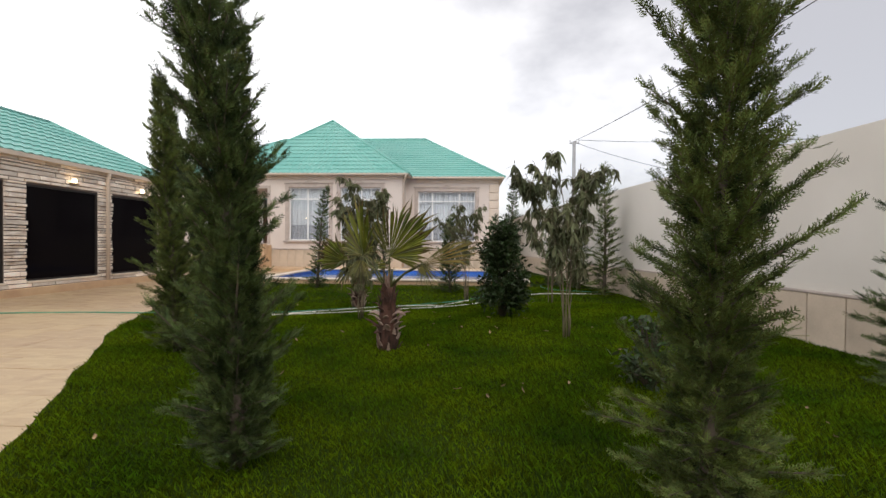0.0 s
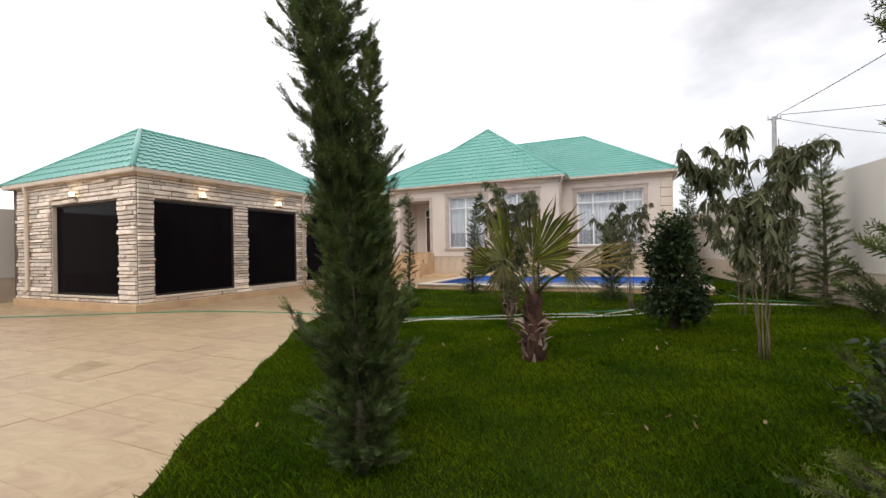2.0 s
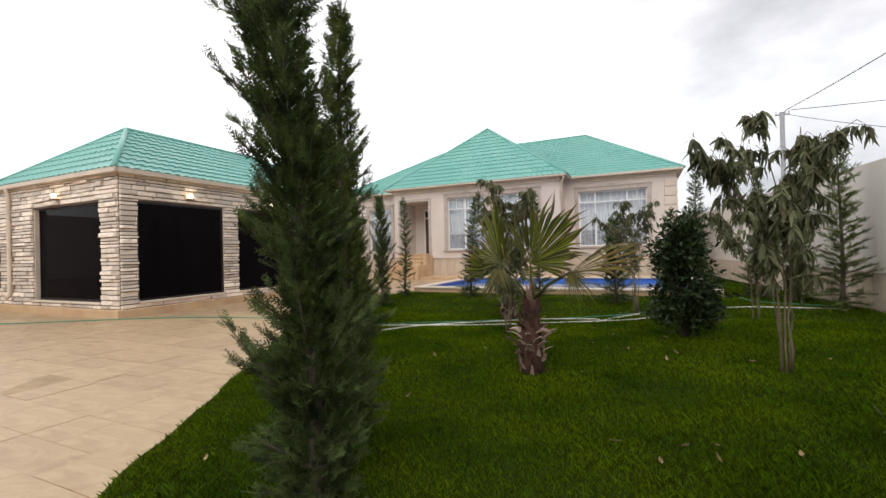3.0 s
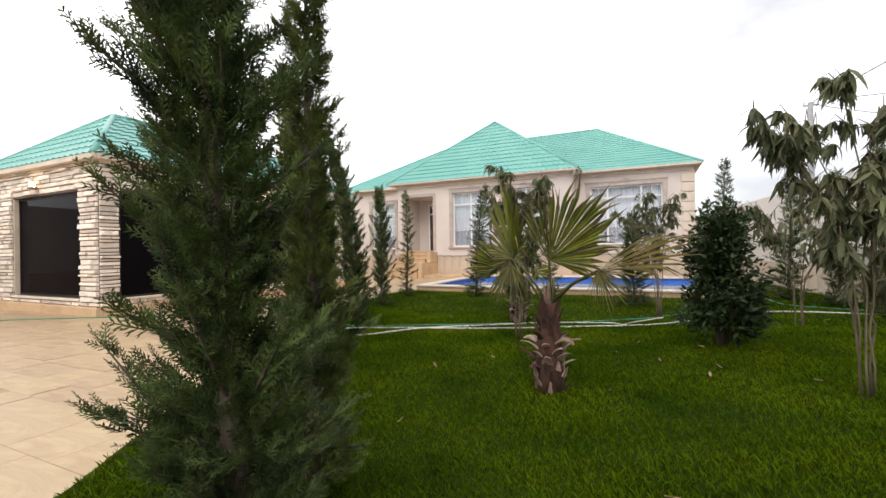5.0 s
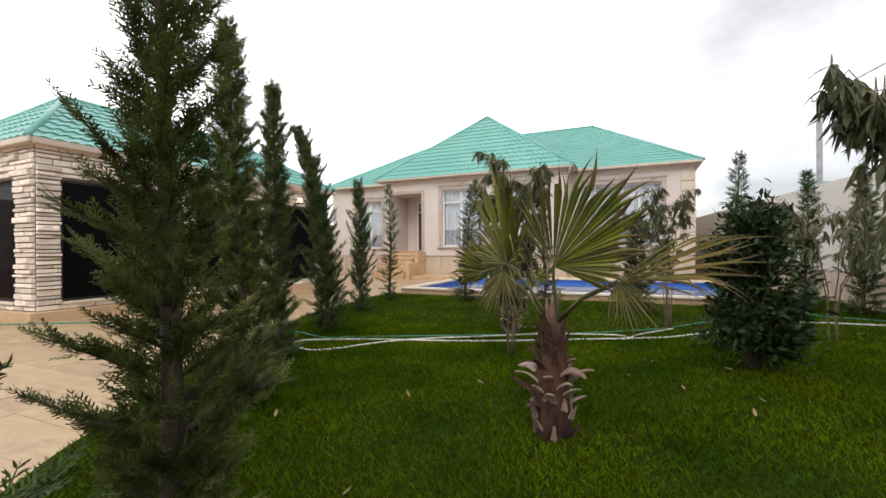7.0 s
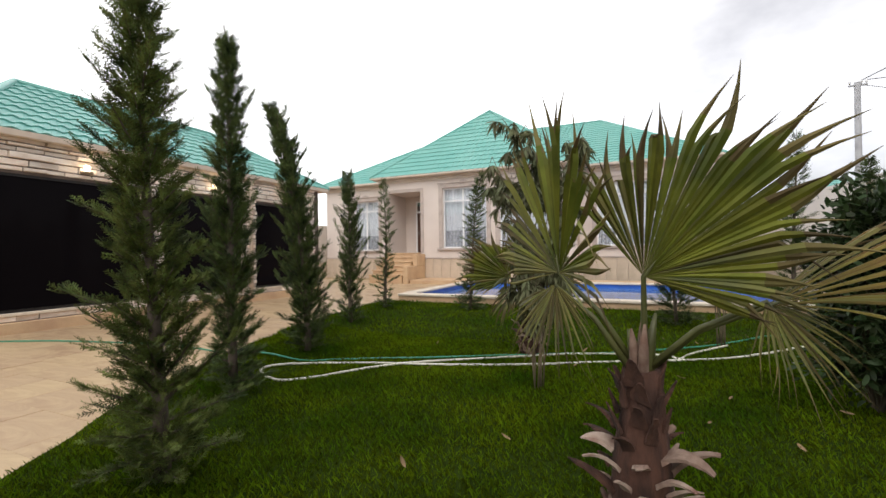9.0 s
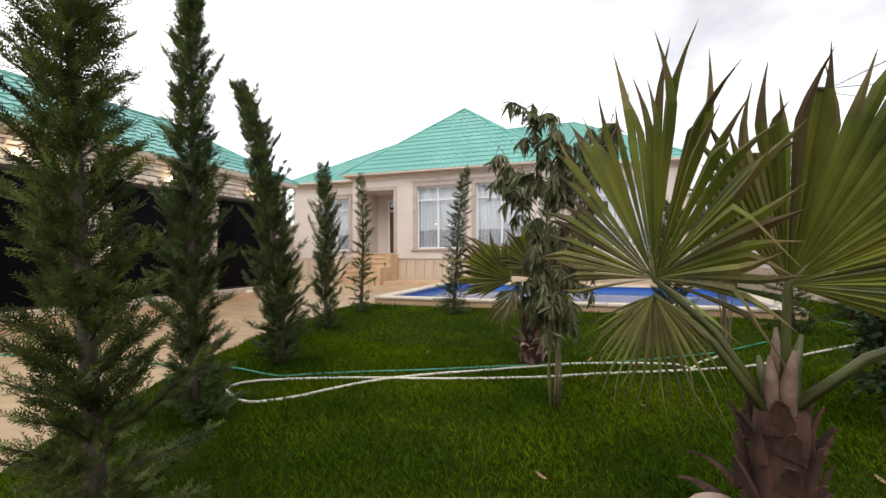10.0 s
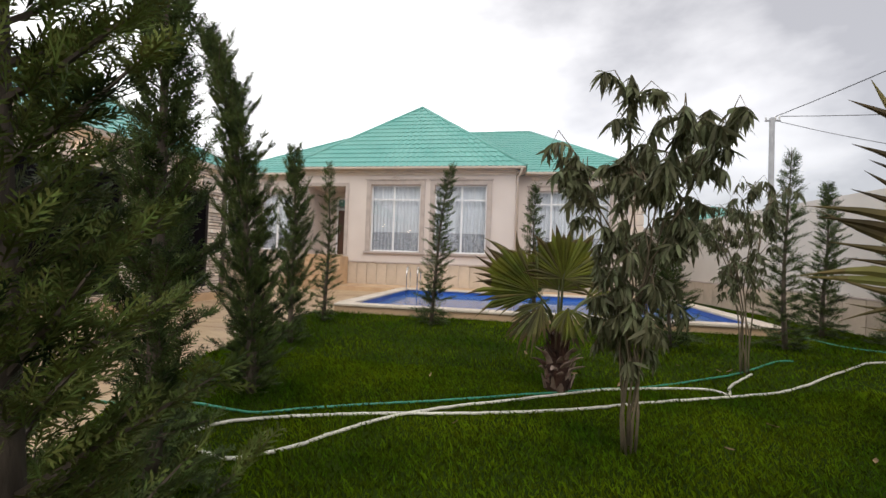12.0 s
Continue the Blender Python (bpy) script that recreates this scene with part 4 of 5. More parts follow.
def conifer(x, y, height, radius, seed, size, lean=(0, 0), waist=(), mat=None, label="tall dark green cypress with feathery sprays", rise=0.8, foot=1.3, top=0.42, density=1.0, core=0.45, lop=(0, 0)):
    """A conifer: trunk, ascending limbs, and a plume of flat sprays along each limb."""
    rng = np.random.default_rng(seed)
    t = thing("conifer", label, "tree", "garden conifers", at=(x, y, float(lawn_z(x, y))))
    nz = 9

    def axis(u):
        return np.array([lean[0] * u ** 2.2 + 0.03 * math.sin(5 * u + seed), lean[1] * u ** 2.2 + 0.03 * math.sin(4 * u + 2 * seed), height * u])

    pts = [axis(i / nz) for i in range(nz + 1)]
    r0 = 0.012 + 0.010 * height
    part("trunk", Build().tube(pts, [r0 * (1 - 0.93 * i / nz) for i in range(nz + 1)], 8), M_BARK, t, "slender grey-brown trunk", True)

    def reach(u):
        k = foot + (top - foot) * u ** 0.8
        k *= min(1.0, 0.75 + u / 0.1 * 0.25) * (1 - max(0, (u - 0.8) / 0.2) ** 1.6 * 0.8)
        for c, w, d in waist:
            k *= 1 - d * math.exp(-((u - c) / w) ** 2)
        return radius * k

    limbs = int(height * 36 * density)
    lb = Build()
    place, heading, length = [], [], []
    for i in range(limbs):
        u = 0.015 + 0.96 * ((i + rng.random()) / limbs) ** 1.12
        a = i * 2.39996 + rng.normal(0, 0.4)
        ln = max(0.05, reach(u) * (1 + lop[1] * math.cos(a - radians(lop[0]))) * rng.uniform(0.42, 1.1) * (1.12 if rng.random() < 0.2 else 1.0))
        el = min(rng.uniform(0.55, 1.1) * rise + 0.3 * u - (0.35 if u < 0.12 else 0), 1.3)
        ln3 = ln / max(math.cos(el), 0.4)
        flat = np.array([math.cos(a), math.sin(a), 0])
        lat = np.array([-math.sin(a), math.cos(a), 0])
        p = axis(max(0.012, u * 0.97))
        d = flat * math.cos(el) + np.array([0, 0, math.sin(el)])
        sag = rng.uniform(-0.10, 0.16)
        way = lat * rng.normal(0, 0.08)

        def at(q):
            return p + d * (ln3 * q) + (np.array([0, 0, sag]) + way) * (ln3 * q * q)

        if y < 8:
            lb = Build()
        lb.tube([p, at(0.5), at(1.0)], [r0 * 0.28 * (1 - 0.6 * u), r0 * 0.18 * (1 - 0.6 * u), 0.002], 4, False)
        if y < 8:
            part("branch", lb, M_BARK, t)
        stations = max(3, int(ln3 / (0.27 * size)))
        for k in range(stations):
            q = 0.12 + 0.86 * (k + rng.random()) / stations
            tang = d + (np.array([0, 0, sag]) + way) * (2 * q)
            up = np.cross(lat, tang)
            for side in (-1, 1, rng.choice((-0.3, 0.3))):
                spread = rng.uniform(0.4, 0.95) * side
                place.append(at(q) + rng.normal(0, 0.008, 3))
                heading.append(tang + lat * spread + up * rng.normal(0, 0.28) + np.array([0, 0, 0.12]))
                length.append(size * rng.uniform(0.7, 1.2) * (1.15 - 0.45 * q))
        place.append(at(0.93))
        heading.append(d + np.array([0, 0, 0.1]))
        length.append(size * 0.9)
    if y >= 8:
        tagged(part("branch", lb, M_BARK, t, "thin ascending branches"), kind="stuff")
    # short inner sprays round the trunk
    n2 = int(len(place) * core)
    u = rng.uniform(0.01, 0.97, n2)
    a = rng.uniform(0, 2 * math.pi, n2)
    rr = np.array([reach(q) for q in u]) * 0.45 * np.sqrt(rng.random(n2))
    mid = np.array([axis(q) for q in u])
    p2 = mid + np.stack([np.cos(a) * rr, np.sin(a) * rr, rng.normal(0, 0.02, n2)], 1)
    d2 = np.stack([np.cos(a), np.sin(a), rng.uniform(0.4, 1.6, n2)], 1) + 0.35 * rng.normal(0, 1, (n2, 3))
    place, d = np.concatenate([np.array(place), p2]), np.concatenate([np.array(heading), d2])
    length = np.concatenate([np.array(length), size * rng.uniform(0.6, 1.1, n2)])
    keep = place[:, 2] > 0.02
    place, d, length = place[keep], d[keep], length[keep]
    k = len(place)
    turn = frames_along(d, rng.normal(0, 0.7, k))
    v, f = strew(SPRAYS if y < 10 else SPRAYS_FAR, rng.integers(0, 4, k), turn, length, place)
    part("crown", np_mesh("crown", v, f, mat or M_CONIFER), parent=t, mat=None)
    return t


conifer(-0.70, 2.90, 3.8, 0.37, 61, 0.125, lop=(250, 0.12), core=0.75, lean=(-0.46, -0.15), waist=((0.62, 0.07, 0.2), (0.32, 0.05, 0.4)), rise=0.72, foot=1.2, top=0.82, density=1.15, label="tall dark cypress with a leaning feathery top")
conifer(2.12, 2.62, 3.7, 0.48, 12, 0.135, lop=(203, 0.12), density=1.3, core=0.6, lean=(0.2, 0.0), waist=((0.2, 0.06, 0.35),), rise=0.6, foot=1.22, top=0.65, mat=M_CONIFER2, label="wide feathery cypress with loose lower branches")
conifer(-1.28, 3.84, 3.6, 0.29, 13, 0.12, lean=(0.08, 0.05), rise=0.62, foot=1.5, top=0.36, mat=M_CONIFER2, density=1.05, core=0.55)
conifer(-3.3, 5.98, 3.95, 0.37, 14, 0.13, lean=(-0.25, 0.0), rise=0.6, foot=1.55, top=0.45, waist=((0.36, 0.05, 0.25),), mat=M_CONIFER2, density=0.95, core=0.6)
conifer(-4.30, 7.42, 3.95, 0.36, 15, 0.15, lean=(-0.15, 0.0), rise=0.75, foot=1.35, top=0.42, waist=((0.16, 0.05, 0.35),), density=0.85, core=0.5)
conifer(-4.93, 9.26, 3.95, 0.40, 16, 0.15, lean=(-0.8, 0.0), rise=0.9, foot=1.3, top=0.4, density=0.85, core=0.45, label="slim dark cypress whose top leans over")
conifer(-5.79, 11.55, 3.2, 0.38, 17, 0.16, lean=(-0.1, 0.0), rise=0.9, foot=1.25, density=0.8, core=0.4)
conifer(-6.21, 13.6, 3.35, 0.34, 18, 0.15, lean=(-0.05, 0.0), rise=0.35, foot=1.3, top=0.3, density=0.62, core=0.25, label="thin sparse young conifer beside the pool")
conifer(-4.03, 13.85, 3.35, 0.46, 19, 0.15, lean=(0.4, 0.0), rise=0.25, foot=1.15, top=0.35, waist=((0.55, 0.06, 0.3),), density=0.8, core=0.4, label="young conifer with a sparse leaning top by the pool")
conifer(-2.0, 14.5, 3.05, 0.40, 20, 0.17, rise=0.35, foot=1.2, top=0.25, density=0.65, core=0.35)
conifer(0.27, 13.3, 2.3, 0.50, 21, 0.17, rise=0.5, density=0.9, core=0.5)
conifer(2.16, 13.48, 3.45, 0.46, 22, 0.17, rise=0.32, top=0.2, density=0.65, core=0.3)
conifer(3.79, 15.26, 3.2, 0.50, 23, 0.17, rise=0.35, top=0.25, density=0.8, core=0.4)
conifer(4.47, 14.4, 3.1, 0.50, 24, 0.17, rise=0.35, top=0.25, density=0.8, core=0.4)
conifer(4.75, 12.84, 3.9, 0.60, 25, 0.17, rise=0.35, top=0.25, density=0.65, core=0.25, mat=M_CONIFER2, label="open pyramidal conifer by the garden wall")
conifer(5.35, 4.65, 2.8, 0.56, 26, 0.16, rise=0.35, top=0.25, density=0.9, core=0.25, label="open pyramidal conifer by the garden wall")


# ---- broadleaf trees ----
def lance_template(bend, width=0.12):
    """A pointed leaf along y, one long, folded at the midrib and bent down."""
    v, f = [], []
    n = 4
    for i in range(n + 1):
        t = i / n
        w = width * math.sin(math.pi * min(1, 0.12 + 0.88 * t)) ** 0.8 * (1 - 0.3 * t)
        z = -bend * t * t
        v += [(-w, t, z + 0.25 * w), (0, t, z), (w, t, z + 0.25 * w)]
    for i in range(n):
        o = 3 * i
        f += [(o, o + 1, o + 4), (o, o + 4, o + 3), (o + 1, o + 2, o + 5), (o + 1, o + 5, o + 4)]
    return np.array(v, np.float32), np.array(f, np.int32)


LANCE = [lance_template(0.15), lance_template(0.4), lance_template(0.7)]
OVAL = [lance_template(0.1, 0.26), lance_template(0.25, 0.24)]


def droop_tree(name, x, y, height, spread, seed, stems, leaves, leaf, label, low=0.45, lean=(0, 0), bare=0.0):
    """Several thin stems from one foot, forked above, with long hanging leaves on the twigs."""
    rng = np.random.default_rng(seed)
    t = thing(name, label, "tree", "young fruit trees", at=(x, y, float(lawn_z(x, y))))
    twigs = []
    for sidx in range(stems):
        a = 2 * math.pi * sidx / stems + rng.normal(0, 0.4)
        foot = np.array([0.05 * math.cos(a), 0.05 * math.sin(a), 0])
        out = spread * rng.uniform(0.45, 1.0)
        top = height * rng.uniform(0.8, 0.97)
        pts, k = [], 9
        for i in range(k + 1):
            u = i / k
            r = 0.05 + 0.05 * u + out * max(0.0, (u - 0.25) / 0.75) ** 2.1
            wob = rng.normal(0, 0.025, 3) * min(1, 4 * u)
            pts.append(np.array([math.cos(a) * r + lean[0] * u * u, math.sin(a) * r + lean[1] * u * u, top * (u if u < 0.85 else 0.85 + 0.6 * (u - 0.85))]) + wob)
        pts[0] = foot
        part("stem", Build().tube(pts, [0.008 * (1 - 0.7 * i / k) + 0.002 for i in range(k + 1)], 6), M_STEM, t, "", True)
        for _ in range(15):
            u = low + (1.0 - low) * rng.random() ** 0.8
            i = min(int(u * k), k - 1)
            p = pts[i] + (pts[i + 1] - pts[i]) * (u * k - i)
            b = a + rng.normal(0, 1.2)
            ln = spread * rng.uniform(0.15, 0.5)
            rise = rng.uniform(0.1, 0.8) * ln + 0.06
            mid = p + np.array([math.cos(b) * ln * 0.6, math.sin(b) * ln * 0.6, rise])
            end = p + np.array([math.cos(b) * ln, math.sin(b) * ln, rise * rng.uniform(-0.4, 0.9)])
            end[2] = min(end[2], height)
            twigs.append((p, mid, end))
        twigs.append((pts[-3], pts[-2], pts[-1]))
        twigs.append((pts[-2], (pts[-2] + pts[-1]) / 2, pts[-1]))
    tb = Build()
    for p, m, e in twigs:
        tb.tube([p, m, e], [0.006, 0.004, 0.0015], 4, False)
    part("branch", tb, M_STEM, t, "thin forked branches")
    n = leaves
    pick = rng.integers(0, len(twigs), n)
    s = rng.beta(1.8, 1.0, n)[:, None]
    P, Mi, E = (np.array([w[j] for w in twigs])[pick] for j in range(3))
    place = (1 - s) ** 2 * P + 2 * s * (1 - s) * Mi + s * s * E
    a = rng.uniform(0, 2 * math.pi, n)
    d = np.stack([np.cos(a), np.sin(a), rng.uniform(-3.4, -0.1, n)], 1)
    turn = frames_along(d, rng.normal(0, 0.5, n))
    v, f = strew(LANCE, rng.integers(0, 3, n), turn, leaf * rng.uniform(0.6, 1.25, n), place)
    part("crown", np_mesh("crown", v, f, M_PEACH), None, t, "long drooping dull green leaves")
    return t


droop_tree("fruit_tree", -1.37, 8.86, 3.15, 0.66, 31, 8, 5600, 0.135, "young tree with several thin stems and drooping leaves", 0.24, (0.1, 0))
droop_tree("fruit_tree", 2.34, 6.97, 3.1, 0.64, 32, 7, 3600, 0.155, "young tree with several thin stems and drooping leaves", 0.32, (-0.22, 0))
droop_tree("fruit_tree", 0.78, 11.8, 2.75, 0.55, 33, 7, 2400, 0.12, "sparse young tree with thin stems and small leaves", 0.4, (-0.2, -0.1))
droop_tree("fruit_tree", 2.85, 10.9, 2.3, 0.8, 34, 5, 1000, 0.18, "low young tree with arching drooping leaves", 0.55)


def shrub(x, y, height, radius, seed, leaves, leaf, label):
    """A dense broadleaf shrub with a broad foot and uneven outline."""
    rng = np.random.default_rng(seed)
    t = thing("laurel_shrub", label, "shrub", "garden shrubs", at=(x, y, float(lawn_z(x, y))))
    tb = Build()
    tips = []
    for i in range(60):
        a, u = rng.uniform(0, 2 * math.pi), rng.uniform(0.15, 1)
        r = radius * (1.08 - 0.72 * u ** 2.2) * rng.uniform(0.75, 1.1)
        end = np.array([math.cos(a) * r, math.sin(a) * r, height * u])
        mid = np.array([end[0] * 0.35, end[1] * 0.35, end[2] * 0.6])
        tb.tube([(0.02 * math.cos(a), 0.02 * math.sin(a), 0), mid, end], [0.012, 0.008, 0.003], 4, False)
        tips.append((mid, end))
    part("branch", tb, M_BARK, t, "thin woody branches")
    pick = rng.integers(0, len(tips), leaves)
    s = rng.beta(2.0, 1.0, leaves)[:, None]
    A, E = (np.array([q[j] for q in tips])[pick] for j in (0, 1))
    place = A + (E - A) * s + rng.normal(0, 1, (leaves, 3)) * np.array([0.09, 0.09, 0.09]) * min(1, radius / 0.5)
    place[:, 2] = np.maximum(place[:, 2], 0.03)
    d = place * np.array([1, 1, 0.15]) + rng.normal(0, 0.35, (leaves, 3)) + np.array([0, 0, 0.1])
    turn = frames_along(d, rng.normal(0, 0.7, leaves))
    v, f = strew(OVAL, rng.integers(0, 2, leaves), turn, leaf * rng.uniform(0.6, 1.3, leaves), place)
    part("crown", np_mesh("crown", v, f, M_LAUREL), None, t, "dense glossy dark leaves")
    return t


shrub(1.52, 9.05, 2.02, 0.47, 41, 6000, 0.092, "dense dark laurel shrub on the lawn")
shrub(2.65, 4.64, 0.75, 0.28, 42, 500, 0.08, "low dark glossy shrub under the cypress")


# ---- palms ----
def fan_leaf(palm, hub, out, up, radius, spread, segs, seed, mat, droop=0.25, petiole_from=(0, 0, 0.9), cut=0.6, fold=0.35):
    """A fan leaf: its blade starts at hub and points along out; up is the way its upper face looks."""
    rng = random.Random(seed)
    out, up = Vector(out).normalized(), Vector(up)
    up = (up - out * up.dot(out)).normalized()
    side = out.cross(up)
    hub, start = Vector(hub), Vector(petiole_from)
    mid = start.lerp(hub, 0.5) + Vector((0, 0, 0.06))
    stalk = part("leaf_stalk", Build().tube([start, mid, hub, hub + out * 0.1], [0.020, 0.015, 0.012, 0.004], 6), M_PETIOLE, palm, "green leaf stalk", True)
    b, tips = Build(), []
    half = radians(spread) / 2
    step = 2 * half / segs
    for i in range(segs):
        a = -half + (i + 0.5 + rng.uniform(-0.12, 0.12)) * step
        ln = radius * (1 - 0.45 * (abs(a) / half) ** 1.6) * rng.uniform(0.88, 1.1)
        edge = abs(a) / half
        low = max(0.0, (abs(a) - 1.25) / 0.8)
        if low > 0.4 and i % 2 == 0:
            continue
        bend = droop * (0.3 + 0.8 * edge) * rng.uniform(0.7, 1.35) + 0.5 * low * droop
        tip_bend = rng.uniform(0.0, 0.5) * droop + (rng.uniform(0.3, 0.9) if rng.random() < 0.12 else 0)
        d = out * math.cos(a) + side * math.sin(a) + up * (fold * (1 - math.cos(a)) * 0.6 + rng.gauss(0, 0.055))
        d.normalize()
        wdir = (side * math.cos(a) - out * math.sin(a)).normalized()
        wmax = 2 * math.sin(step / 2) * ln * cut * 0.6 * (1 - 0.5 * min(1, low))
        k = len(b.v)
        n = 11
        curl = rng.uniform(-0.3, 0.3)
        dry = rng.random() < 0.45
        edge_dry = edge > 0.35 and rng.random() < 0.3
        for j in range(n + 1):
            u = j / n
            r = ln * u
            w = 2 * math.sin(step / 2) * r * 0.6 * (1 - 0.5 * min(1, low)) if u < cut else wmax * max(0.03, 1 - ((u - cut) / (0.98 - cut)) ** 1.15)
            p = hub + d * r - Vector((0, 0, 1)) * (ln * bend * u ** 2.3 * 0.5 + ln * tip_bend * max(0, u - 0.75) * 1.2)
            p = p + wdir * (curl * ln * max(0, u - 0.7) ** 1.5 * 2.2)
            lift = up * (0.42 * w)
            b.v += [tuple(p - wdir * w - lift), tuple(p + lift), tuple(p + wdir * w - lift)]
        for j in range(n):
            o = k + 3 * j
            b.f += [(o, o + 1, o + 4, o + 3), (o + 1, o + 2, o + 5, o + 4)]
            tips += [1 if j >= n - 2 or (dry and j >= n - 3) else 2 if low > 0.05 or edge_dry else 0] * 2
    ob = part("blade", b, mat, stalk, "pleated fan blade with split dry tips")
    ob.data.materials.append(M_PALMTIP)
    ob.data.materials.append(M_PALMOLD)
    ob.data.polygons.foreach_set("material_index", tips)
    return ob


def palm(x, y, trunk_h, girth, seed, leaves, label):
    rng = random.Random(seed)
    t = thing("fan_palm", label, "palm", "fan palms", at=(x, y, float(lawn_z(x, y))))
    pts = [(0, 0, 0), (0, 0, trunk_h * 0.2), (0.0, 0, trunk_h * 0.55), (0.01, 0, trunk_h * 0.8), (0.01, 0, trunk_h)]
    part("trunk", Build().tube(pts, [girth * 0.92, girth * 1.0, girth * 0.88, girth * 0.66, girth * 0.56], 14), M_FIBRE, t, "fibrous red-brown palm trunk", True)
    n = 64
    for i in range(n):
        u = (i + 0.5) / n
        a = i * 2.39996 + rng.uniform(-0.2, 0.2)
        z = trunk_h * (0.03 + 0.95 * u)
        r = girth * (1.02 - 0.1 * u if u < 0.55 else 0.92 - 0.75 * (u - 0.55))
        mid_ring = 0.30 < u < 0.68
        ln = girth * (rng.uniform(0.6, 1.7) if mid_ring else rng.uniform(0.7, 1.1))
        out = rng.uniform(0.3, 1.8) if mid_ring else rng.uniform(0.08, 0.5)
        ca, sa = math.cos(a), math.sin(a)
        w = girth * rng.uniform(0.14, 0.40)
        p = Vector((ca * r * 0.94, sa * r * 0.94, z - 0.02))
        s = Vector((-sa, ca, 0))
        s = (s + Vector((0, 0, rng.uniform(-0.5, 0.5)))).normalized()
        b = Build()
        turn = rng.uniform(0.3, 1.3) if mid_ring else rng.uniform(0.0, 0.35)
        c, tilt = p, math.atan2(1.0, out)
        nr = 6
        for j in range(nr + 1):
            q = j / nr
            ww = (1.0, 0.95, 0.82, 0.68, 0.56, 0.44, rng.uniform(0.12, 0.4))[j]
            th = 0.011 * (1 - 0.7 * q)
            d = Vector((ca * math.cos(tilt), sa * math.cos(tilt), math.sin(tilt)))
            nrm = d.cross(s).normalized()
            jag = rng.uniform(-0.15, 0.15) * w
            b.v += [tuple(c - s * (w * ww + jag) - nrm * th), tuple(c + s * (w * ww - jag) - nrm * th), tuple(c + s * w * ww * 0.8 + nrm * th), tuple(c - s * w * ww * 0.8 + nrm * th)]
            c = c + d * (ln / nr)
            tilt -= turn * 1.1 / nr
        for j in range(nr):
            o = 4 * j
            b.f += [(o + m_, o + (m_ + 1) % 4, o + 4 + (m_ + 1) % 4, o + 4 + m_) for m_ in range(4)]
        o = 4 * nr
        b.f += [(o, o + 1, o + 2, o + 3), (3, 2, 1, 0)]
        part("leaf_base", b, (M_FIBRE, M_STUB, M_STUBDARK, M_STUB, M_STUBDARK)[i % 5] if u < 0.62 else M_FIBRE, t, "cut grey-brown leaf base" if i == 0 else "")
    for i in range(5):
        a = i * 1.3 + seed
        r, h = girth * rng.uniform(0.15, 0.4), rng.uniform(0.16, 0.36) * trunk_h
        ca, sa = math.cos(a), math.sin(a)
        part("leaf_stalk", Build().tube([(ca * r * 0.6, sa * r * 0.6, trunk_h * 0.85), (ca * r, sa * r, trunk_h + h * 0.5), (ca * r * 1.5, sa * r * 1.5, trunk_h + h)], [0.03, 0.024, 0.006], 6), M_PETIOLE if i % 2 else M_STUBDARK, t, "", True)
    for i, (hub, out, up, radius, spread, segs, mat, droop) in enumerate(leaves):
        fan_leaf(t, hub, out, up, radius, spread, segs, seed * 50 + i, mat, droop, (0.02 * math.cos(i), 0.02 * math.sin(i), trunk_h * 0.95), 0.34 if radius < 0.55 and trunk_h > 0.8 else 0.70)
    return t


palm(-0.37, 6.42, 0.94, 0.150, 5, [
    ((0.02, -0.03, 1.39), (0.56, -0.25, 0.78), (-0.25, -0.85, -0.10), 0.94, 145, 44, M_PALM, 0.08),
    ((-0.39, 0.07, 1.40), (-0.10, -0.12, 1.0), (-0.80, -0.60, 0.0), 0.90, 210, 56, M_PALM, 0.12),
    ((0.50, -0.05, 1.27), (0.90, -0.02, 0.46), (-0.15, -0.6, 0.8), 1.0, 62, 30, M_PALMDRY, 0.42),
    ((0.50, -0.05, 1.29), (0.55, -0.25, -0.8), (0.3, -0.8, 0.2), 0.46, 120, 24, M_PALMOLD, 0.3),
    ((-0.40, 0.0, 1.34), (-0.1, -0.25, -0.9), (-0.3, -0.8, 0.2), 0.5, 130, 24, M_PALMOLD, 0.3),
], "young fan palm with a shaggy brown trunk on the lawn")
palm(-1.80, 10.38, 0.68, 0.14, 6, [
    ((-0.25, -0.10, 1.12), (-0.80, -0.1, 0.52), (-0.3, -0.9, 0.3), 0.90, 120, 24, M_PALM, 0.15),
    ((0.03, -0.05, 1.30), (0.18, -0.05, 1.0), (0.1, -0.9, 0.2), 0.66, 215, 30, M_PALM, 0.15),
    ((0.0, 0.15, 1.15), (0.1, 0.4, 0.9), (0.0, -0.8, 0.6), 0.65, 180, 22, M_PALM, 0.2),
    ((0.28, 0.0, 1.05), (0.9, -0.1, 0.1), (0.3, -0.6, 0.7), 0.5, 140, 22, M_PALM, 0.4),
    ((-0.2, -0.05, 1.0), (-0.55, -0.2, -0.75), (-0.3, -0.6, 0.7), 0.55, 130, 20, M_PALMOLD, 0.4),
    ((0.08, -0.2, 0.98), (0.15, -0.6, -0.8), (0.0, -0.5, 0.8), 0.45, 140, 18, M_PALM, 0.35),
], "small fan palm with a shaggy brown trunk near the hoses")


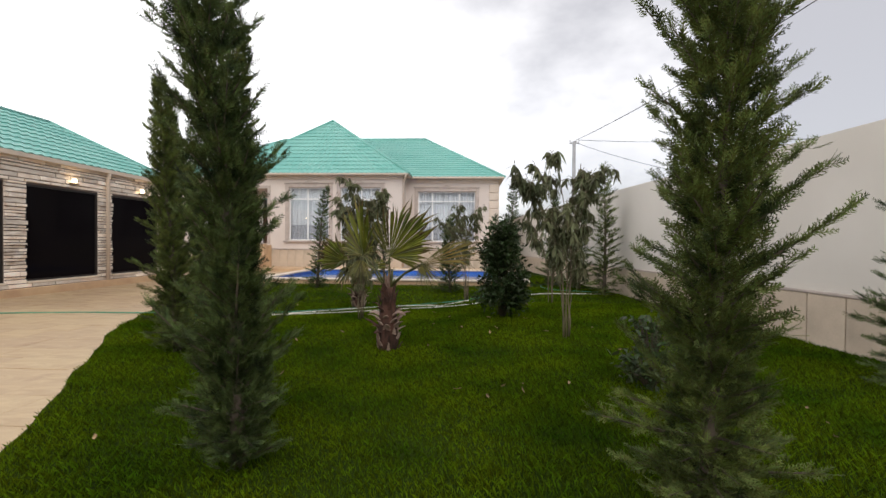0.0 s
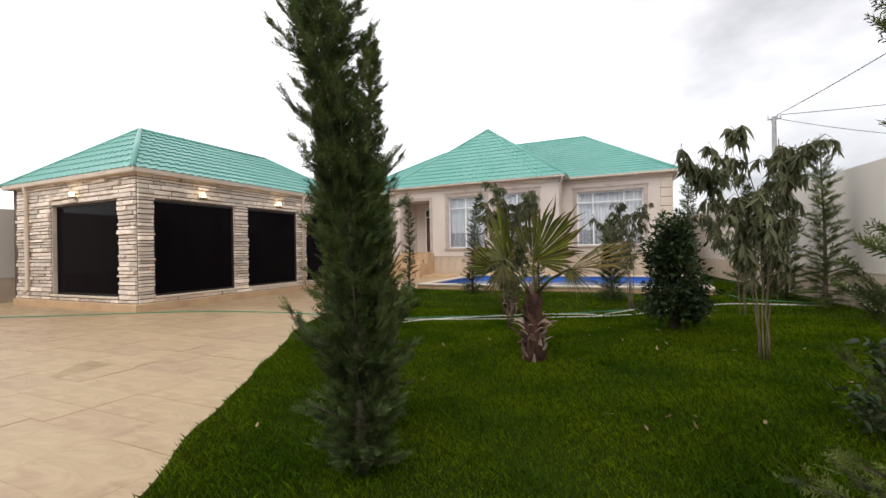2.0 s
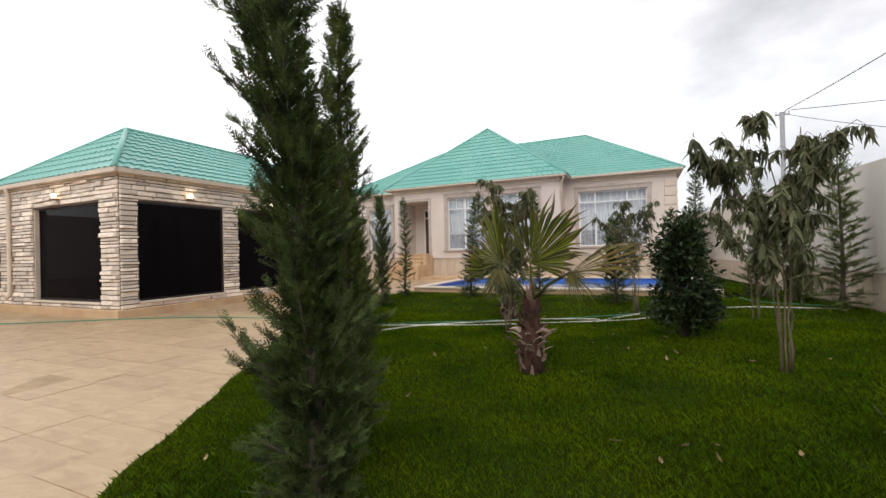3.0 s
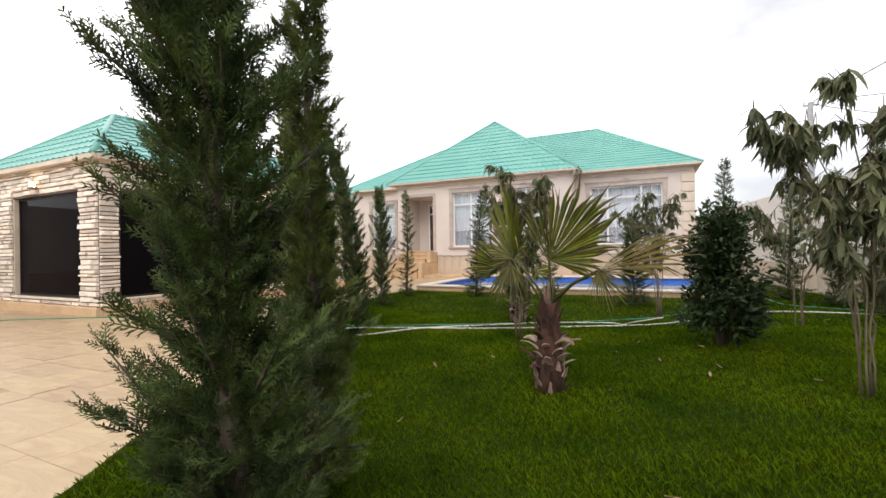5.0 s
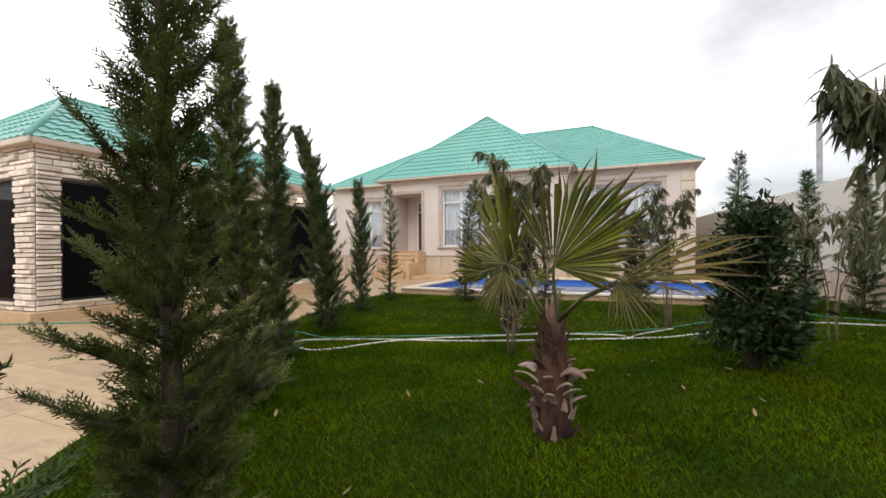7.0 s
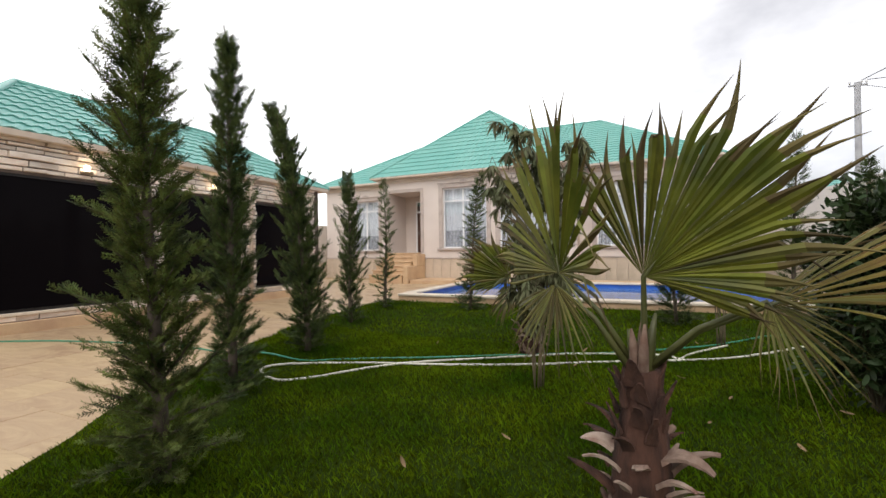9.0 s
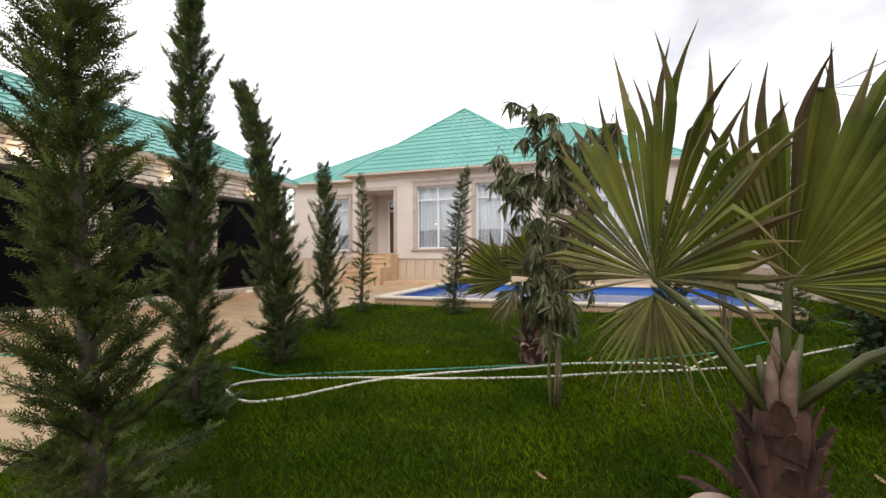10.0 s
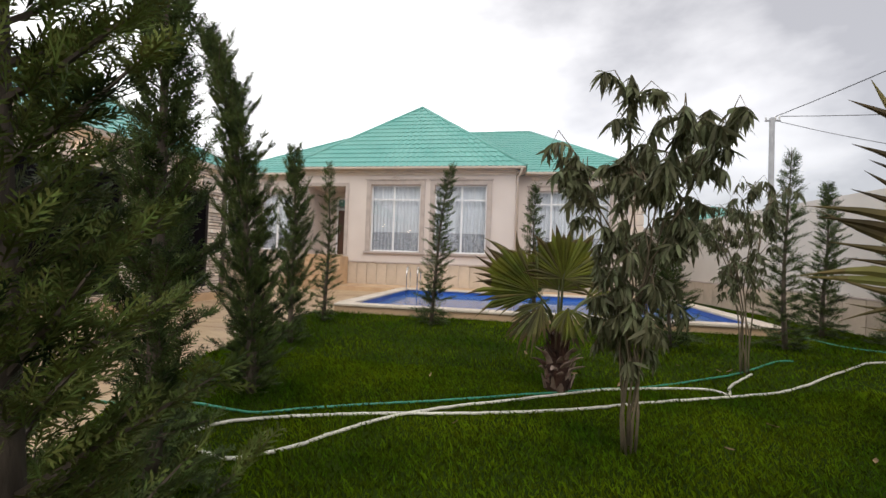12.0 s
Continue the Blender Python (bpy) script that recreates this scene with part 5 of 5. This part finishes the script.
# ---- hoses, pole, small things ----
def hose(name, label, mat, pts, r, seed):
    rng = random.Random(seed)
    out = []
    n = len(pts)
    for i in range(n - 1):
        p0, p1, p2, p3 = (Vector(pts[max(0, min(n - 1, j))]) for j in (i - 1, i, i + 1, i + 2))
        for k in range(8):
            t = k / 8
            q = 0.5 * ((2 * p1) + (p2 - p0) * t + (2 * p0 - 5 * p1 + 4 * p2 - p3) * t * t + (3 * p1 - p0 - 3 * p2 + p3) * t ** 3)
            out.append(Vector((q.x + rng.uniform(-0.008, 0.008), q.y + rng.uniform(-0.008, 0.008), q.z)))
    out.append(Vector(pts[-1]))
    ob = part(name, Build().tube(out, r, 8), mat, None, "", True)
    return tagged(ob, label, "hose", "garden hoses")


def on_lawn(pts):
    """Points (x, y) lifted onto the grass."""
    return [(x, y, 0.037 + float(lawn_z(x, y))) for x, y in pts]


hose("garden_hose", "green rubber hose lying over the paving and lawn", M_HOSEG, [(-17, 4.2, 0.012), (-13.0, 5.9, 0.012), (-9.9, 7.7, 0.012), (-8.5, 8.2, 0.012), (-6.9, 8.5, 0.012)] + on_lawn([(-5.65, 8.4), (-5.15, 8.63), (-4.6, 8.8), (-4.25, 9.0), (-3.69, 9.29), (-3.1, 9.56), (-2.04, 10.12), (-1.39, 10.47), (-0.65, 10.82), (0.63, 11.74), (1.5, 12.45), (1.75, 12.49)]), 0.013, 1)
hose("garden_hose", "white garden hose looped on the grass", M_HOSEW, on_lawn([(0.84, 11.75), (0.32, 11.12), (0.13, 10.72), (-0.05, 10.87), (-0.78, 10.69), (-1.4, 10.42), (-2.33, 9.8), (-2.98, 9.38), (-3.4, 9.0), (-3.69, 8.6), (-3.87, 8.28), (-4.2, 7.98), (-4.48, 8.0), (-4.68, 8.15), (-4.68, 8.45), (-4.4, 8.72), (-3.95, 8.92), (-3.45, 9.1), (-2.75, 9.3), (-2.13, 9.52), (-1.5, 9.8), (-0.94, 10.12), (0.16, 10.66), (0.94, 11.05), (2.18, 12.08), (3.13, 12.8), (4.9, 12.9)]), 0.015, 2)
hose("garden_hose", "green rubber hose running to the garden wall", M_HOSEG, on_lawn([(3.3, 15.0), (3.32, 14.5), (3.4, 14.1), (3.75, 13.77), (4.5, 13.5), (5.1, 13.4)]), 0.011, 3)

pole = thing("utility_pole", "grey concrete utility pole beyond the garden wall", "pole", at=(6.0, 21.7, 0))
part("post", Build().tube([(0, 0, -0.15), (0, 0, 6.52)], [0.1, 0.08], 10), M_POLE, pole, "", True)
part("crossarm", Build().box(-0.22, -0.03, 6.4, 0.25, 0.03, 6.45, 0.008), M_POLE, pole, "short steel crossarm")
for dx in (-0.19, 0.1, 0.22):
    part("insulator", Build().tube([(dx, 0, 6.47), (dx, 0, 6.53), (dx, 0, 6.6)], [0.02, 0.035, 0.015], 8), M_WHITEPVC, pole, "", True)


def cable(p, q, sag, r=0.02):
    pts = [Vector(p).lerp(Vector(q), i / 16) - Vector((0, 0, sag * 4 * (i / 16) * (1 - i / 16))) for i in range(17)]
    ob = part("power_cable", Build().tube(pts, r, 5), M_CABLE, None, "", True)
    tagged(ob, "thin dark overhead power cable at the pole", "cable", "overhead cables")


cable((6.1, 21.7, 6.57), (10.5, 6.0, 8.2), 0.35, 0.014)
cable((6.22, 21.7, 6.57), (22.0, 16.0, 6.0), 0.4, 0.012)
cable((6.2, 21.7, 6.4), (12.0, 19.0, 4.2), 0.2, 0.01)

# neighbour's house beyond the wall
nb = thing("neighbour_house", "distant cream house with a teal metal roof beyond the wall", "house")
part("wall", Build().box(8.5, 40.5, -0.12, 19, 52, 3.9), M_WALLPAINT, nb)
b = Build()
nA, nB, nC, nD, nP = (8.0, 40.0, 3.9), (19.5, 40.0, 3.9), (19.5, 52.5, 3.9), (8.0, 52.5, 3.9), (13.75, 46.2, 6.6)
tile_face(b, nA, nB, nP, nP, 0.5, 0.5)
tile_face(b, nD, nA, nP, nP, 0.5, 0.5)
tile_face(b, nB, nC, nP, nP, 0.5, 0.5)
tile_face(b, nC, nD, nP, nP, 0.5, 0.5)
part("roof", b, M_TEAL, nb, "teal metal-tile roof")

rng = random.Random(9)
for i in range(46):
    x, y = rng.uniform(-3.5, 4.5), rng.uniform(3.0, 12.5)
    if x < lawn_edge(y) + 0.3:
        continue
    ln = rng.uniform(0.05, 0.11)
    b = Build()
    for j in range(5):
        u = j / 4
        w = 0.016 * math.sin(math.pi * (0.08 + 0.88 * u))
        b.v += [(-w, ln * u, 0.02 * u * u + 0.008), (0, ln * u, 0.02 * u * u), (w, ln * u, 0.02 * u * u + 0.008)]
    for j in range(4):
        o = 3 * j
        b.f += [(o, o + 1, o + 4, o + 3), (o + 1, o + 2, o + 5, o + 4)]
    ob = tagged(part("fallen_leaf", b, M_DRYLEAF), "dry curled brown leaf lying on the grass", "leaf", "fallen leaves")
    ob.matrix_world = pose(x, y, 0.055 + float(lawn_z(x, y)), rng.uniform(-25, 25), rng.uniform(-25, 25), rng.uniform(0, 360))

# ---- paving slabs ----
rng = random.Random(21)
slab_mesh = {}


def cut_slab(wa, wb, h):
    """A slab whose far side is cut aslant along the lawn."""
    p = [(u, v, z) for z in (-0.04, 0.0) for u, v in ((0.002, 0.002), (wa, 0.002), (wb, h - 0.002), (0.002, h - 0.002))]
    return Build().add(p, [(3, 2, 1, 0), (4, 5, 6, 7), (0, 1, 5, 4), (1, 2, 6, 5), (2, 3, 7, 6), (3, 0, 4, 7)])


rest = Build()
near = 0
y = -6.9
while y < 40.0:
    h = rng.choice([0.35, 0.45, 0.55, 0.65])
    x = -18.15 + rng.random() * 0.3
    while x < 6:
        w = rng.choice([0.45, 0.6, 0.8, 1.0])
        covered = (y + h < POOL[1] and x > lawn_edge(y) + 0.8) or (POOL[1] <= y + h and x > POOL[0] - 0.1 - w and y < 24.2) or y > 36 or (x > -17.2 and x + w < -10.9 and 7.6 < y and y + h < 16.3) or (y > 22.6 and x > -16.4) or (y > POOL[1] and x > -7)
        if not covered:
            wa, wb = w, w
            if y + h < POOL[1]:
                wa, wb = (min(w, lawn_edge(q) + 0.12 - x) for q in (y, y + h))
                if max(wa, wb) < 0.05:
                    break
                wa, wb = max(wa, 0.005), max(wb, 0.005)
            key = (w, h)
            cut = wa < w or wb < w
            if 0.8 < y < 9.0 and -8.6 < x and near < 290:
                near += 1
                if cut:
                    key = (wa, wb, h)
                    slab_mesh[key] = cut_slab(wa, wb, h).mesh("slab", M_SLAB)
                if key not in slab_mesh:
                    slab_mesh[key] = Build().box(0.002, 0.002, -0.04, w - 0.002, h - 0.002, 0.0, 0.0015).mesh("slab", M_SLAB)
                ob = part("slab", slab_mesh[key], M_SLAB, paving)
                ob.location = (x, y, rng.uniform(-0.003, 0.003))
                ob.rotation_euler = (rng.uniform(-0.003, 0.003), rng.uniform(-0.003, 0.003), 0)
            elif cut:
                piece = cut_slab(wa, wb, h)
                rest.add([(px + x, py + y, pz_) for px, py, pz_ in piece.v], piece.f)
            else:
                rest.box(x + 0.002, y + 0.002, -0.04, x + w - 0.002, y + h - 0.002, rng.uniform(-0.002, 0.002))
        x += w
    y += h
tagged(part("slab", rest, M_SLAB_J, paving, "further sandstone slabs"), kind="stuff")
